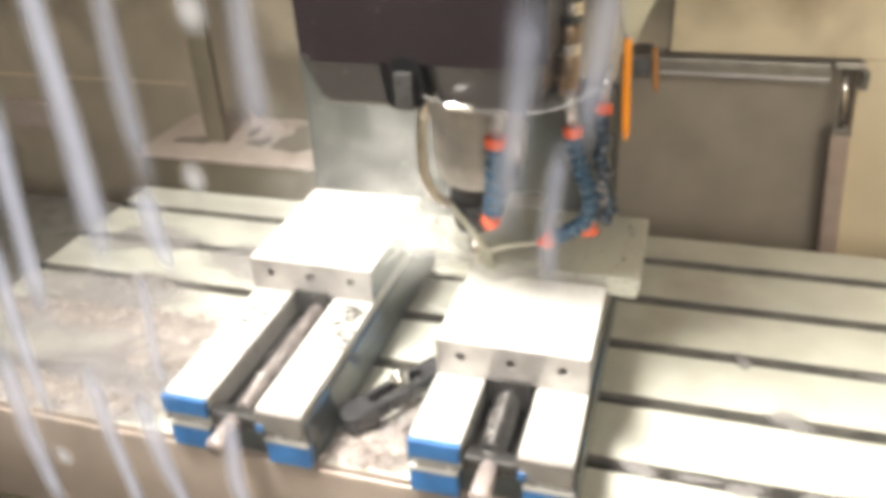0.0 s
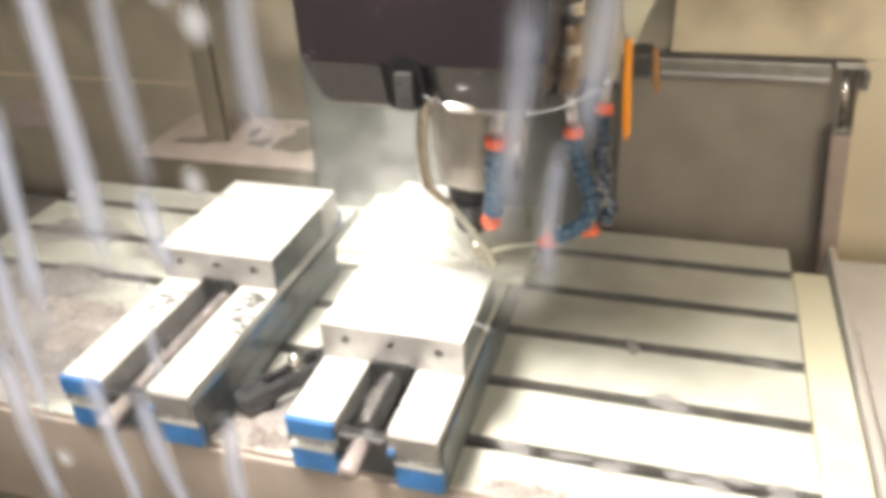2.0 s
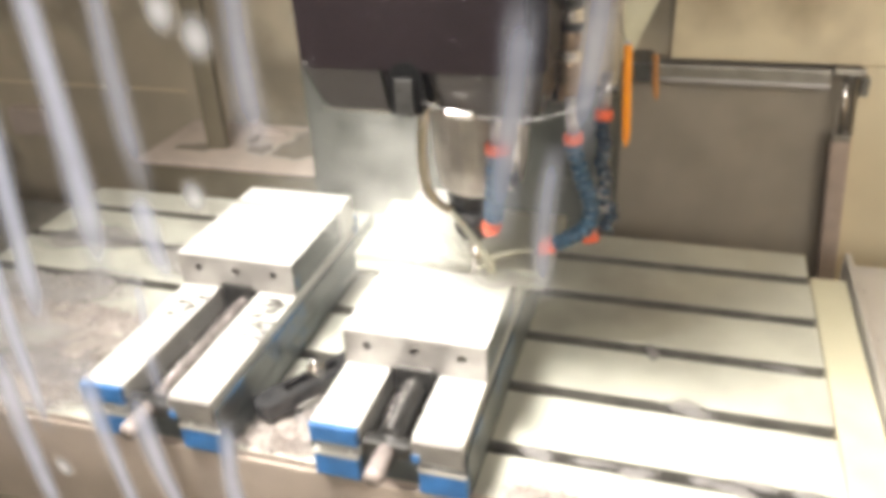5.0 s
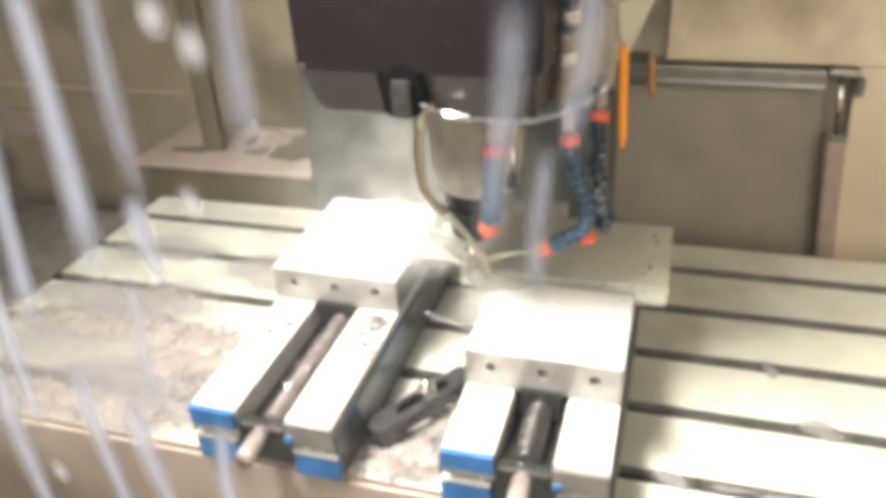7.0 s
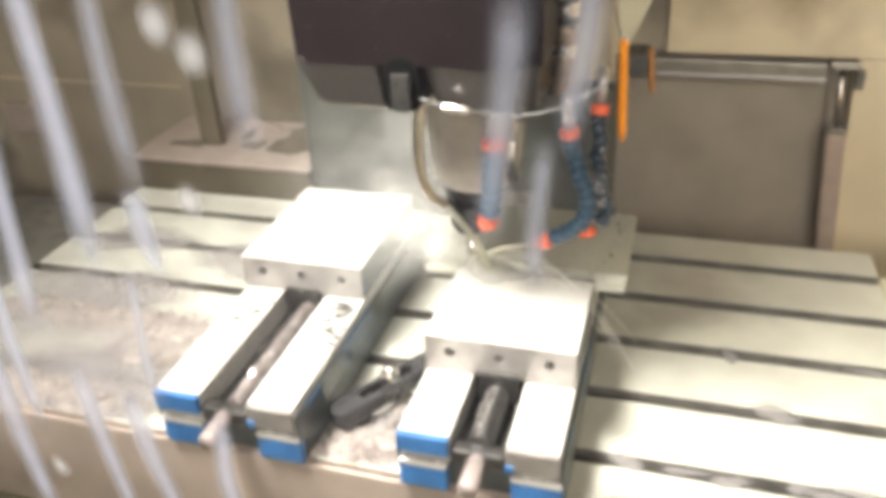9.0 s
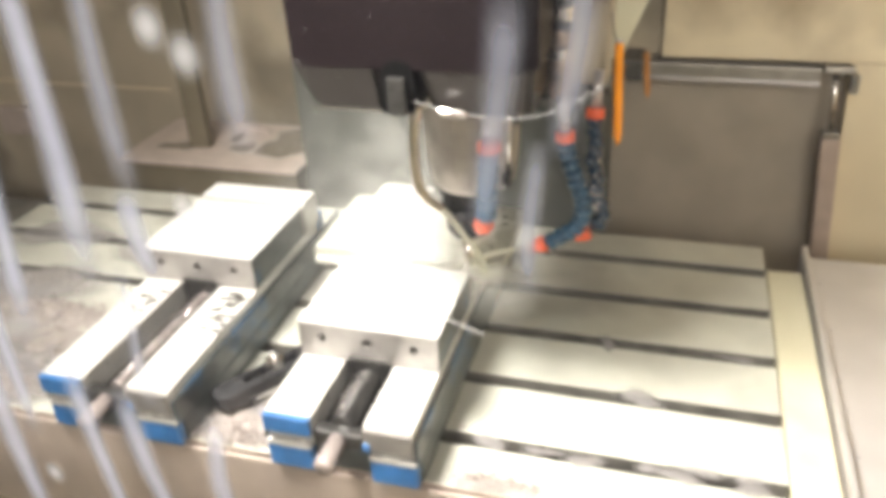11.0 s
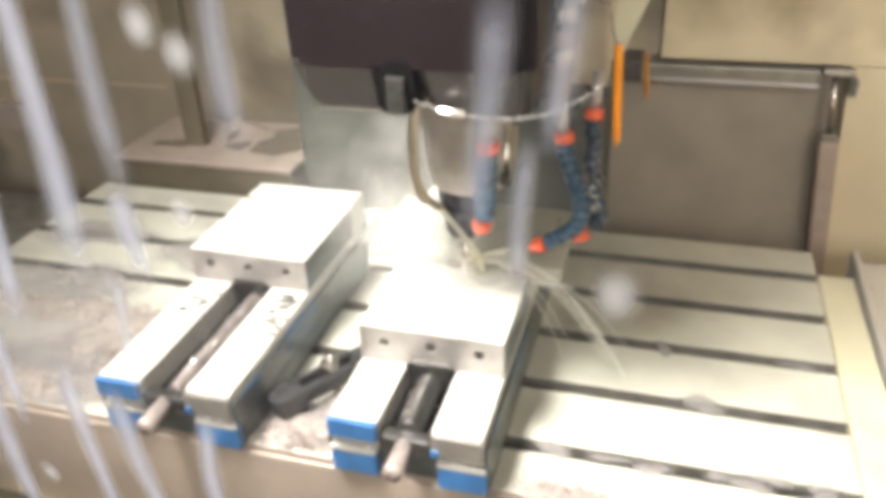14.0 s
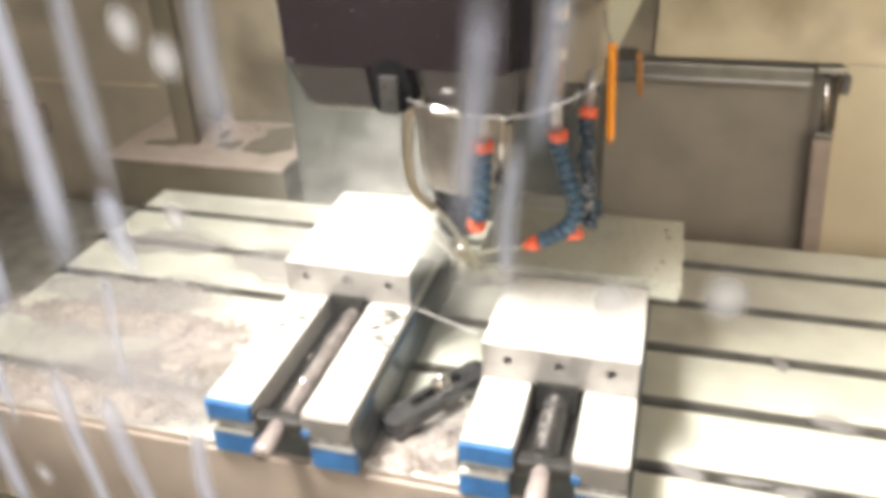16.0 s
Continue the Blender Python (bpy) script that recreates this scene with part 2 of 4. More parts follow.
def blot(rnd, x, y, ra, rb, z, rise, n=22):
    """A flat wet patch with an uneven rim, slightly domed."""
    bm = bmesh.new()
    p1, p2 = rnd.uniform(0, 6), rnd.uniform(0, 6)
    rings = []
    for f, dz in ((1.0, 0.0), (0.8, rise)):
        rings.append([])
        for i in range(n):
            a = 2 * math.pi * i / n
            k = f * (1 + 0.24 * math.sin(2 * a + p1) + 0.16 * math.sin(3 * a + p2) + 0.09 * math.sin(7 * a + p1))
            rings[-1].append(bm.verts.new((x + ra * k * math.cos(a), y + rb * k * math.sin(a), z + dz)))
    for i in range(n):
        bm.faces.new((rings[0][i], rings[0][(i + 1) % n], rings[1][(i + 1) % n], rings[1][i]))
    bm.faces.new(rings[1])
    return bm


# ---- structure ----
def wall(name, mat, x0, x1, y0, y1, z0, z1, label, category="wall"):
    return tagged(link(name, bbox(x0, x1, y0, y1, z0, z1), mat), label, category, "", "structure")


def enclosure():
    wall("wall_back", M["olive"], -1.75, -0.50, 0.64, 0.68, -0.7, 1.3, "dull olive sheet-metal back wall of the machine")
    wall("wall_back_corner", M["beige"], -0.160, 0.75, 0.64, 0.68, 0.165, 1.3, "beige painted upper back wall")
    bm = loft(bmesh.new(), (0.200, 0.75, 0.64, 0.68), (0.144, 0.75, 0.64, 0.68), -0.7, 0.163)
    tagged(link("wall_back_right", bm, M["beige"]), "beige painted wall beside the recessed panel", "wall", "", "structure")
    wall("wall_back_recess", M["panel"], -0.50, 0.22, 0.682, 0.72, -0.7, 0.165, "grey-brown recessed sheet-metal back panel, wet and streaked")
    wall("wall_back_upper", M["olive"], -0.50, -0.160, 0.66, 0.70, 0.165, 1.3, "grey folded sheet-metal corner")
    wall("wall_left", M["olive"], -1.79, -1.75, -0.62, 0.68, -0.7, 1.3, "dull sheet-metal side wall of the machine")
    wall("wall_right", M["beige"], 0.75, 0.79, -0.62, 0.68, -0.7, 1.3, "beige painted side wall of the machine")
    wall("wall_front", M["cream"], -1.79, 0.79, -0.66, -0.60, -0.7, 0.12, "cream painted front panel under the window")
    # added panel, out of view above the window opening
    wall("wall_front_upper", M["cream"], -1.79, 0.79, -0.66, -0.60, 1.24, 1.3, "unseen cream front panel added over the window")
    wall("floor_pan", M["floor"], -1.79, 0.79, -0.66, 0.70, -0.74, -0.70, "dark wet chip pan under the table", "floor")
    wall("floor", M["shop"], -4, 4, -5, 3, -1.05, -1.0, "grey workshop floor", "floor")
    wall("ceiling", M["shop"], -4, 4, -5, 3, 2.9, 2.95, "pale workshop ceiling", "ceiling")
    wall("wall_south", M["shop"], -4, 4, -5.05, -5, -1, 2.9, "pale workshop wall")
    wall("wall_north", M["shop"], -4, 4, 3, 3.05, -1, 2.9, "pale workshop wall")
    wall("wall_west", M["shop"], -4.05, -4, -5, 3, -1, 2.9, "pale workshop wall")
    wall("wall_east", M["shop"], 4, 4.05, -5, 3, -1, 2.9, "pale workshop wall")


def back_fittings():
    frame_ = thing("panel_frame", pose(0, 0.63, 0), "grey metal slide frame round the recessed back panel", "frame")
    part("top_rail", bbox(-0.235, 0.10, 0.0, 0.028, 0.130, 0.156, 0.003), M["rail"], frame_)
    part("top_lip", bbox(-0.235, 0.10, -0.006, 0.0, 0.127, 0.133, 0.001), M["sheet"], frame_)
    part("corner_block", bbox(0.102, 0.150, -0.008, 0.025, 0.149, 0.161, 0.003), M["rail"], frame_)
    part("end_plate", bbox(0.146, 0.158, -0.012, 0.008, 0.118, 0.1485, 0.003), M["slot_side"], frame_)
    part("slide_rod", lathe(bmesh.new(), [(0.0055, 0.045), (0.0055, 0.149)], (0.136, 0.005, 0), Matrix.Rotation(radians(-5.0), 4, "Y")), M["chrome"], frame_, smooth=True)
    part("rod_collar", bbox(0.119, 0.147, -0.008, 0.018, 0.036, 0.047, 0.002), M["rail"], frame_)
    bar = part("slide_bar", bbox(-0.015, 0.015, -0.010, 0.016, -0.55, 0.0, 0.003), M["wood"], frame_)
    bar.matrix_basis = pose(0.133, 0, 0.036, 0, -5.0, 0)

    col = thing("column_cover", pose(-0.52, 0.37, -0.7), "grey sheet-metal column cover behind the spindle", "cover")
    part("cover_sheet", bbox(-0.208, 0.285, 0.0, 0.25, 0.0, 1.75, 0.004), M["column"], col)
    part("edge_fold", bbox(-0.222, -0.209, 0.012, 0.25, 0.0, 1.75, 0.004), M["column"], col)

    global BRACKET, SEAM
    br = BRACKET = thing("corner_bracket", pose(-1.128, 0.397, 0.0), "wet grey ledge with an upright post behind the table", "bracket")
    part("ledge", bbox(0.0, 0.375, 0.0, 0.22, -0.007, 0.0, 0.002), M["ledge"], br, "wet pinkish sheet-metal ledge")
    # dark block stands in for the shaded front face below the ledge
    part("under_shade", bbox(0.012, 0.375, 0.004, 0.20, -0.16, -0.0075, 0.003), M["post"], br, "dark block for the shaded face under the ledge")
    # upper length of the post stands in for a dark reflection
    part("post", bbox(0.114, 0.156, 0.078, 0.096, 0.0, 0.75, 0.003), M["post"], br, "dull olive upright post, lengthened for a dark reflection above it")
    bm = bmesh.new()
    for y in (0.168, 0.174):
        bm.faces.new([bm.verts.new((x, y, z)) for x, z in ((0.165, 0.0), (0.24, 0.0), (0.225, 0.012), (0.190, 0.018), (0.166, 0.042))])
    v = list(bm.verts)
    for i in range(5):
        bm.faces.new((v[i], v[(i + 1) % 5], v[5 + (i + 1) % 5], v[5 + i]))
    bmesh.ops.recalc_face_normals(bm, faces=bm.faces)
    part("gusset", bm, M["ledge"], br, "pale triangular gusset")
    rnd = random.Random(21)
    # flat dark patches imitate the post's reflections in the wet ledge
    for cx, cy, ra, rb in ((0.088, 0.080, 0.034, 0.022), (0.185, 0.140, 0.012, 0.026), (0.222, 0.092, 0.020, 0.026), (0.300, 0.125, 0.055, 0.060), (0.215, 0.180, 0.022, 0.014)):
        part("reflection_patch", blot(rnd, cx, cy, ra, rb, 0.0004, 0.0006), M["ledge_mirror"], br, "dark patch drawn as a reflection in the wet ledge")

    seam = SEAM = thing("seam_rail", pose(-1.5, 0.635, 0.055), "thin bright seam strip along the back wall", "strip")
    part("strip", bbox(-0.2, 0.35, -0.001, 0.004, -0.001, 0.001), M["beige"], seam)
    part("clip", bbox(0.18, 0.215, -0.006, -0.0012, -0.0030, 0.0030, 0.001), M["chip"], seam)

    sp = thing("side_plate", pose(-1.54, 0.612, -0.030), "small pinkish beige plate on the back wall", "plate")
    part("plate", bbox(-0.085, 0.055, 0.0, 0.0275, -0.034, 0.030, 0.004), M["ledge"], sp)

    arm = thing("cream_bracket", pose(-0.25, 0.28, 0.25), "cream enamelled slanted bracket behind the head", "bracket")
    bm = bmesh.new()
    prof = [(-0.05, 0.02), (0.045, 0.015), (0.075, 0.09), (0.10, 0.14), (0.10, 0.4), (-0.05, 0.4)]
    for y in (0.0, 0.06):
        bm.faces.new([bm.verts.new((x, y, z)) for x, z in prof])
    bm.verts.ensure_lookup_table()
    k = len(prof)
    for i in range(k):
        bm.faces.new((bm.verts[i], bm.verts[(i + 1) % k], bm.verts[k + (i + 1) % k], bm.verts[k + i]))
    bmesh.ops.recalc_face_normals(bm, faces=bm.faces)
    part("web", bm, M["cream"], arm)
    part("foot", bbox(0.03, 0.075, 0.0, 0.06, -0.015, 0.013, 0.002), M["dark"], arm)

    sad = thing("saddle_cover", pose(-0.5, -0.26, -0.7), "beige painted saddle and apron under the table", "cover")
    part("saddle", bbox(-0.62, 0.62, 0.05, 0.48, 0.0, 0.60, 0.006), M["apron"], sad)
    part("front_lip", bbox(-0.72, 0.30, -0.03, 0.05, 0.30, 0.52, 0.006), M["cream"], sad)


# ---- machine table ----
def machine_table():
    tb = thing("machine_table", pose(0, 0, 0), "wet cast-iron machine table with five T-slots", "machine table")
    edges = [-0.267, -0.209, -0.191, -0.109, -0.091, -0.009, 0.009, 0.091, 0.109, 0.191, 0.209, 0.271]
    for i in range(0, 12, 2):
        bm = bbox(-1.165, 0.0, edges[i], edges[i + 1], -0.0299, 0.0, 0.0012)
        bm.normal_update()
        # slot-facing sides get the shade-dark tone, the front edge the apron's
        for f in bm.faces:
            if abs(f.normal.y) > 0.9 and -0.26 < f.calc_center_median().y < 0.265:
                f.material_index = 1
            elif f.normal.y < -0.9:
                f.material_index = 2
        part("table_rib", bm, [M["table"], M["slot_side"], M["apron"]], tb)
    part("slot_bed", bbox(-1.162, -0.002, -0.262, 0.266, -0.040, -0.030), M["slot"], tb, "T-slot bottoms, coloured dark for the shade in the slots")
    part("front_apron", bbox(-1.165, 0.05, -0.270, 0.268, -0.115, -0.0405, 0.003), M["apron"], tb, "brown wet table side")
    part("front_skirt", bbox(-1.165, 0.0, -0.2745, -0.2705, -0.150, -0.004, 0.0015), M["apron"], tb, "brown wet sheet down the table front")
    part("end_strip", bbox(0.002, 0.047, -0.267, 0.214, -0.040, -0.002, 0.002), M["cream"], tb, "cream painted end strip")
    rides(tb)
    wc = thing("way_cover", pose(0.05, 0, 0), "grey stainless way cover with a raised rim beside the table", "cover")
    part("rim", bbox(0.0, 0.008, -0.30, 0.272, -0.04, 0.010, 0.002), M["sheet"], wc)
    part("sheet", bbox(0.010, 0.62, -0.30, 0.268, -0.03, -0.006, 0.003), M["sheet"], wc)
    for y in (0.20, 0.09, -0.01, -0.06, -0.13, -0.22):
        part("rivet", lathe(bmesh.new(), [(0.0028, -0.006), (0.0026, -0.0048), (0.0015, -0.0042)], (0.018, y, 0), n=10), M["sheet"], wc)
    rides(wc)
    lc = thing("way_cover", pose(-1.19, 0, 0), "dull wet way cover beyond the table's far end", "cover")
    part("sheet", bbox(-0.50, 0.0, -0.30, 0.262, -0.055, -0.034, 0.003), M["slot_side"], lc)
    part("rim", bbox(-0.012, -0.002, -0.30, 0.262, -0.0335, -0.022, 0.002), M["slot"], lc)
    rides(lc)


# ---- vises ----
def drilled_jaw(bm, w, y0, y1, z0, z1, holes, r):
    """A block whose front has round blind holes."""
    n, depth = 24, 0.012
    xs = [-w] + [(a + b) / 2 for a, b in zip(holes, holes[1:])] + [w]
    zc = (z0 + z1) / 2 + 0.003
    for c, xa, xb in zip(holes, xs, xs[1:]):
        rim, ring, end = [], [], []
        for i in range(n):
            a = 2 * math.pi * (i + 0.5) / n
            ca, sa = math.cos(a), math.sin(a)
            k = min((xb - c) / ca if ca > 1e-6 else (xa - c) / ca if ca < -1e-6 else 9, (z1 - zc) / sa if sa > 1e-6 else (z0 - zc) / sa if sa < -1e-6 else 9)
            rim.append(bm.verts.new((c + k * ca, y0, zc + k * sa)))
            ring.append(bm.verts.new((c + r * ca, y0, zc + r * sa)))
            end.append(bm.verts.new((c + r * ca, y0 + depth, zc + r * sa)))
        for i in range(n):
            j = (i + 1) % n
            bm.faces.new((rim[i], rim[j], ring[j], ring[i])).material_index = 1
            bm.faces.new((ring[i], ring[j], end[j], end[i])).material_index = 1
        bm.faces.new(end).material_index = 2
        for sx in (xa, xb):
            for sz in (z0, z1):
                corner = bm.verts.new((sx, y0, sz))
                two = sorted(rim, key=lambda v: (v.co - corner.co).length)
                edge_x = [v for v in two if abs(v.co.x - sx) < 1e-6][0]
                edge_z = [v for v in two if abs(v.co.z - sz) < 1e-6][0]
                bm.faces.new((corner, edge_x, edge_z)).material_index = 1
    v = [bm.verts.new(p) for p in ((-w, y0, z0), (w, y0, z0), (w, y1, z0), (-w, y1, z0), (-w, y0, z1), (w, y0, z1), (w, y1, z1), (-w, y1, z1))]
    # pale top, darker front, darkest sides: fall of light set by material
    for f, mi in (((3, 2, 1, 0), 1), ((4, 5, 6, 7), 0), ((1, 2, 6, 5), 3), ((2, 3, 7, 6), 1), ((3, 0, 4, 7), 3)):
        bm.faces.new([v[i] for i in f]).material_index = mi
    bmesh.ops.recalc_face_normals(bm, faces=bm.faces)
    return bm


def vise(x, jaw, fixed, label):
    vs = thing("machine_vise", pose(x, -0.05, 0), label, "vise", "vises on the table")
    o = 0.05  # the thing stands at y = -0.05
    w = 0.0755
    bm = bbox(-w - 0.004, w + 0.004, -0.270 + o, 0.165 + o, 0.0, 0.030, 0.004)
    part("base", bm, M["flank"], vs, "dim blue base")
    for sx in (-1, 1):
        foot = part("base_foot", bbox(*sorted((sx * 0.030, sx * (w + 0.003))), -0.283 + o, -0.240 + o, 0.0302, 0.037, 0.003), M["steel"], vs, "wet steel step")
        part("foot_front", bbox(*sorted((sx * 0.030, sx * (w + 0.003))), -0.282 + o, -0.2705 + o, 0.002, 0.0300, 0.004), M["blue"], foot, "blue painted flange front")
        a, b = sorted((sx * 0.0265, sx * w))
        way = part("rail", bbox(a, b, -0.280 + o, 0.09 + o, 0.0405, 0.073, 0.0015), M["steel"], vs, "ground steel way")
        if sx < 0:
            part("rail_cap", bbox(a, b, -0.287 + o, -0.2805 + o, 0.052, 0.0725, 0.0015), M["blue"], way, "blue painted end face")
        else:
            part("rail_cap", bbox(a, b, -0.285 + o, -0.2805 + o, 0.046, 0.0715, 0.0015), M["side"], way, "bare grey end face")
            part("paint_chip", bbox(a, a + 0.008, -0.2870 + o, -0.2852 + o, 0.046, 0.055, 0.0008), M["blue"], way, "remains of blue paint")
        xs = sorted((sx * (w + 0.0005), sx * (w + 0.0040)))
        part("side_plate", bbox(*xs, -0.280 + o, 0.160 + o, 0.0305, 0.060, 0.001), M["flank"], vs, "blue flank with shade in its dark colour")
    part("channel", bbox(-0.026, 0.026, -0.27 + o, 0.09 + o, 0.0305, 0.042), M["dark"], vs)
    slim, side_x = (0.72, 0.006) if x < -0.6 else (1.0, 0.0)
    prof = [(0.010 * slim, 0.0), (0.0125 * slim, 0.002)]
    z = 0.004
    while z < jaw[0] + 0.285:
        prof += [(0.0125 * slim, z), (0.0108 * slim, z + 0.0012), (0.0125 * slim, z + 0.0024)]
        z += 0.004
    turn = Matrix.Rotation(radians(-90), 4, "X")
    screw = part("screw", lathe(bmesh.new(), prof, (side_x, -0.27 + o, 0.057), turn, 20), M["screw" if x < -0.6 else "dark"], vs, "wet bright screw" if x < -0.6 else "oily threaded screw", True)
    part("screw_end", lathe(bmesh.new(), [(0.0005, -0.050), (0.0085, -0.050), (0.0098, -0.047), (0.0098, -0.004)], (0, -0.27 + o, 0.050), turn, 14), M["pink_steel"], screw, "bright wet screw end", True)
    part("screw_collar", bbox(-0.0255, 0.0255, -0.284 + o, -0.268 + o, 0.0425, 0.060, 0.004), M["dark"], vs)
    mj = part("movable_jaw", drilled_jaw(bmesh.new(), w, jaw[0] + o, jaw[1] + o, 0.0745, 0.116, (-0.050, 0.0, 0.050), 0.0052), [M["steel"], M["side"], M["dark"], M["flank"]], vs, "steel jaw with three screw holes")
    bm = bbox(-0.021, 0.021, jaw[0] - 0.005 + o, jaw[0] - 0.0005 + o, 0.046, 0.081, 0.0015)
    part("jaw_nut", bm, M["dark"], mj, "dark rounded screw nut")
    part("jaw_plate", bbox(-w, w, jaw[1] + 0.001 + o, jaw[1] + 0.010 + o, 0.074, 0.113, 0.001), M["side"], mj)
    part("fixed_jaw", bbox(-w, w, fixed[0] + o, fixed[1] + o, 0.0735, fixed[2], 0.002), M["steel"], vs)
    part("rear_body", bbox(-w + 0.008, w - 0.008, 0.091 + o, fixed[1] + 0.03 + o, 0.0305, 0.073, 0.004), M["blue"], vs)
    return rides(vs)


def workpiece():
    wp = thing("workpiece_plate", pose(-0.423, 0.03, 0.100), "flat aluminium plate clamped across the vise", "workpiece")
    part("plate", bbox(-0.114, 0.114, -0.077, 0.066, 0.006, 0.019, 0.0008), M["part"], wp)
    part("step", bbox(-0.112, 0.112, -0.083, 0.064, 0.0, 0.0058, 0.0006), M["part"], wp)
    # flat black discs stand for the shade in drilled holes
    for x, y in ((0.094, 0.040), (0.097, 0.022), (0.093, -0.036)):
        part("hole_disc", lathe(bmesh.new(), [(0.0022, 0.0190), (0.0022, 0.0194)], (x, y, 0), n=12), M["hole"], wp)
    rides(wp)
    sb = thing("stop_block", pose(-0.478, 0.122, 0.0862), "small ground steel block on the rear jaw", "block")
    part("block", bbox(-0.036, 0.036, -0.020, 0.021, 0.0, 0.031, 0.0015), M["steel"], sb)
    rides(sb)


def stadium(bm, length, r, z0, z1, r_in, l_in, n=12):
    """A slotted bar with round ends."""
    def loop(ln, rr, z):
        pts = []
        for s in (1, -1):
            for i in range(n + 1):
                a = math.pi * i / n - math.pi / 2
                pts.append((s * (ln / 2 + rr * math.cos(a)), s * rr * math.sin(a), z))
        return [bm.verts.new(p) for p in pts]
    rows = [loop(length, r, z0), loop(length, r, z1 - 0.002), loop(length, r - 0.002, z1), loop(l_in, r_in, z1), loop(l_in, r_in, z0), loop(length, r, z0)]
    for a, b in zip(rows, rows[1:]):
        for i in range(len(a)):
            j = (i + 1) % len(a)
            bm.faces.new((a[i], a[j], b[j], b[i]))
    bmesh.ops.remove_doubles(bm, verts=bm.verts, dist=1e-6)
    bmesh.ops.recalc_face_normals(bm, faces=bm.faces)
    return bm


def strap_clamp():
    cl = thing("strap_clamp", pose(-0.548, -0.170, 0.0, 0, 0, 57), "dark slotted steel strap clamp between the vises", "clamp")
    part("strap", stadium(bmesh.new(), 0.112, 0.0145, 0.0121, 0.030, 0.0062, 0.060), M["clamp"], cl, smooth=False)
    stud = part("stud", lathe(bmesh.new(), [(0.006, 0.0), (0.006, 0.046), (0.005, 0.048)], (0.006, 0, 0), n=16), M["chrome"], cl, smooth=True)
    part("nut", lathe(bmesh.new(), [(0.011, 0.0285), (0.012, 0.030), (0.012, 0.037), (0.011, 0.039)], (0.006, 0, 0), n=6), M["chrome"], stud)
    part("heel_block", bbox(-0.064, -0.034, -0.013, 0.013, 0.0, 0.0118, 0.002), M["dark"], cl)
    part("packing_block", bbox(0.034, 0.066, -0.013, 0.013, 0.0, 0.0118, 0.002), M["dark"], cl)
    rides(cl)


def chips():
    rnd = random.Random(7)
    spots = [(-1.12, -0.10, 0.10, 0.03, 60), (-0.90, -0.085, 0.09, 0.025, 90), (-0.82, -0.19, 0.06, 0.04, 40), (-1.02, -0.235, 0.12, 0.025, 110), (-0.545, -0.250, 0.045, 0.018, 150), (-0.53, -0.20, 0.02, 0.03, 30), (-0.26, -0.255, 0.06, 0.008, 40), (-0.60, -0.262, 0.02, 0.006, 30), (-0.515, -0.205, 0.012, 0.05, 40), (-0.97, -0.02, 0.08, 0.03, 40), (-0.85, -0.24, 0.08, 0.02, 60)]
    for sx, sy, rx, ry, count in spots:
        bm = bmesh.new()
        for _ in range(int(count * 2.2)):
            cx, cy = sx + rnd.gauss(0, rx * 0.5), sy + rnd.gauss(0, ry * 0.5)
            cy = max(cy, -0.264)
            turn = Euler((rnd.uniform(-0.35, 0.35), rnd.uniform(-0.35, 0.35), rnd.uniform(0, 6.28))).to_matrix()
            rad, wide, arc = rnd.uniform(0.0016, 0.0052), rnd.uniform(0.0006, 0.0015), rnd.uniform(1.5, 4.5)
            last = None
            for k in range(6):
                a = arc * k / 5
                p = Vector((rad * math.cos(a), rad * math.sin(a), 0.0008 * k))
                q = [bm.verts.new(Vector((cx, cy, 0.0022 + rad * 0.3)) + turn @ (p + Vector((0, 0, s * wide)))) for s in (-1, 1)]
                if last:
                    bm.faces.new((last[0], q[0], q[1], last[1]))
                last = q
        ob = tagged(link("metal_chips", bm, M["chip"]), "curled bright aluminium chips lying on the wet table", "chips", "chip piles", "stuff")
        rides(ob)
    # chips caught in the threads of both screws
    for sx, y0, y1, top in ((-0.668, -0.26, -0.10, 0.0662), (-0.4175, -0.26, -0.20, 0.0702)):
        bm = bmesh.new()
        for _ in range(int(480 * (y1 - y0))):
            c = Vector((sx + rnd.gauss(-0.002, 0.004), rnd.uniform(y0, y1), top - rnd.random() * 0.002))
            turn = Euler((rnd.uniform(-0.3, 0.3), rnd.uniform(-0.3, 0.3), rnd.uniform(0, 6.28))).to_matrix()
            size = rnd.uniform(0.0008, 0.0024)
            v = [bm.verts.new(c + turn @ Vector(p) * size) for p in ((-1, -0.3, 0), (1, -0.4, 0.2), (1.1, 0.2, 0.5), (-0.8, 0.4, 0.3))]
            bm.faces.new(v)
        rides(tagged(link("screw_chips", bm, M["chip"]), "small bright chips caught on the vise screw", "chips", "chip piles", "stuff"))


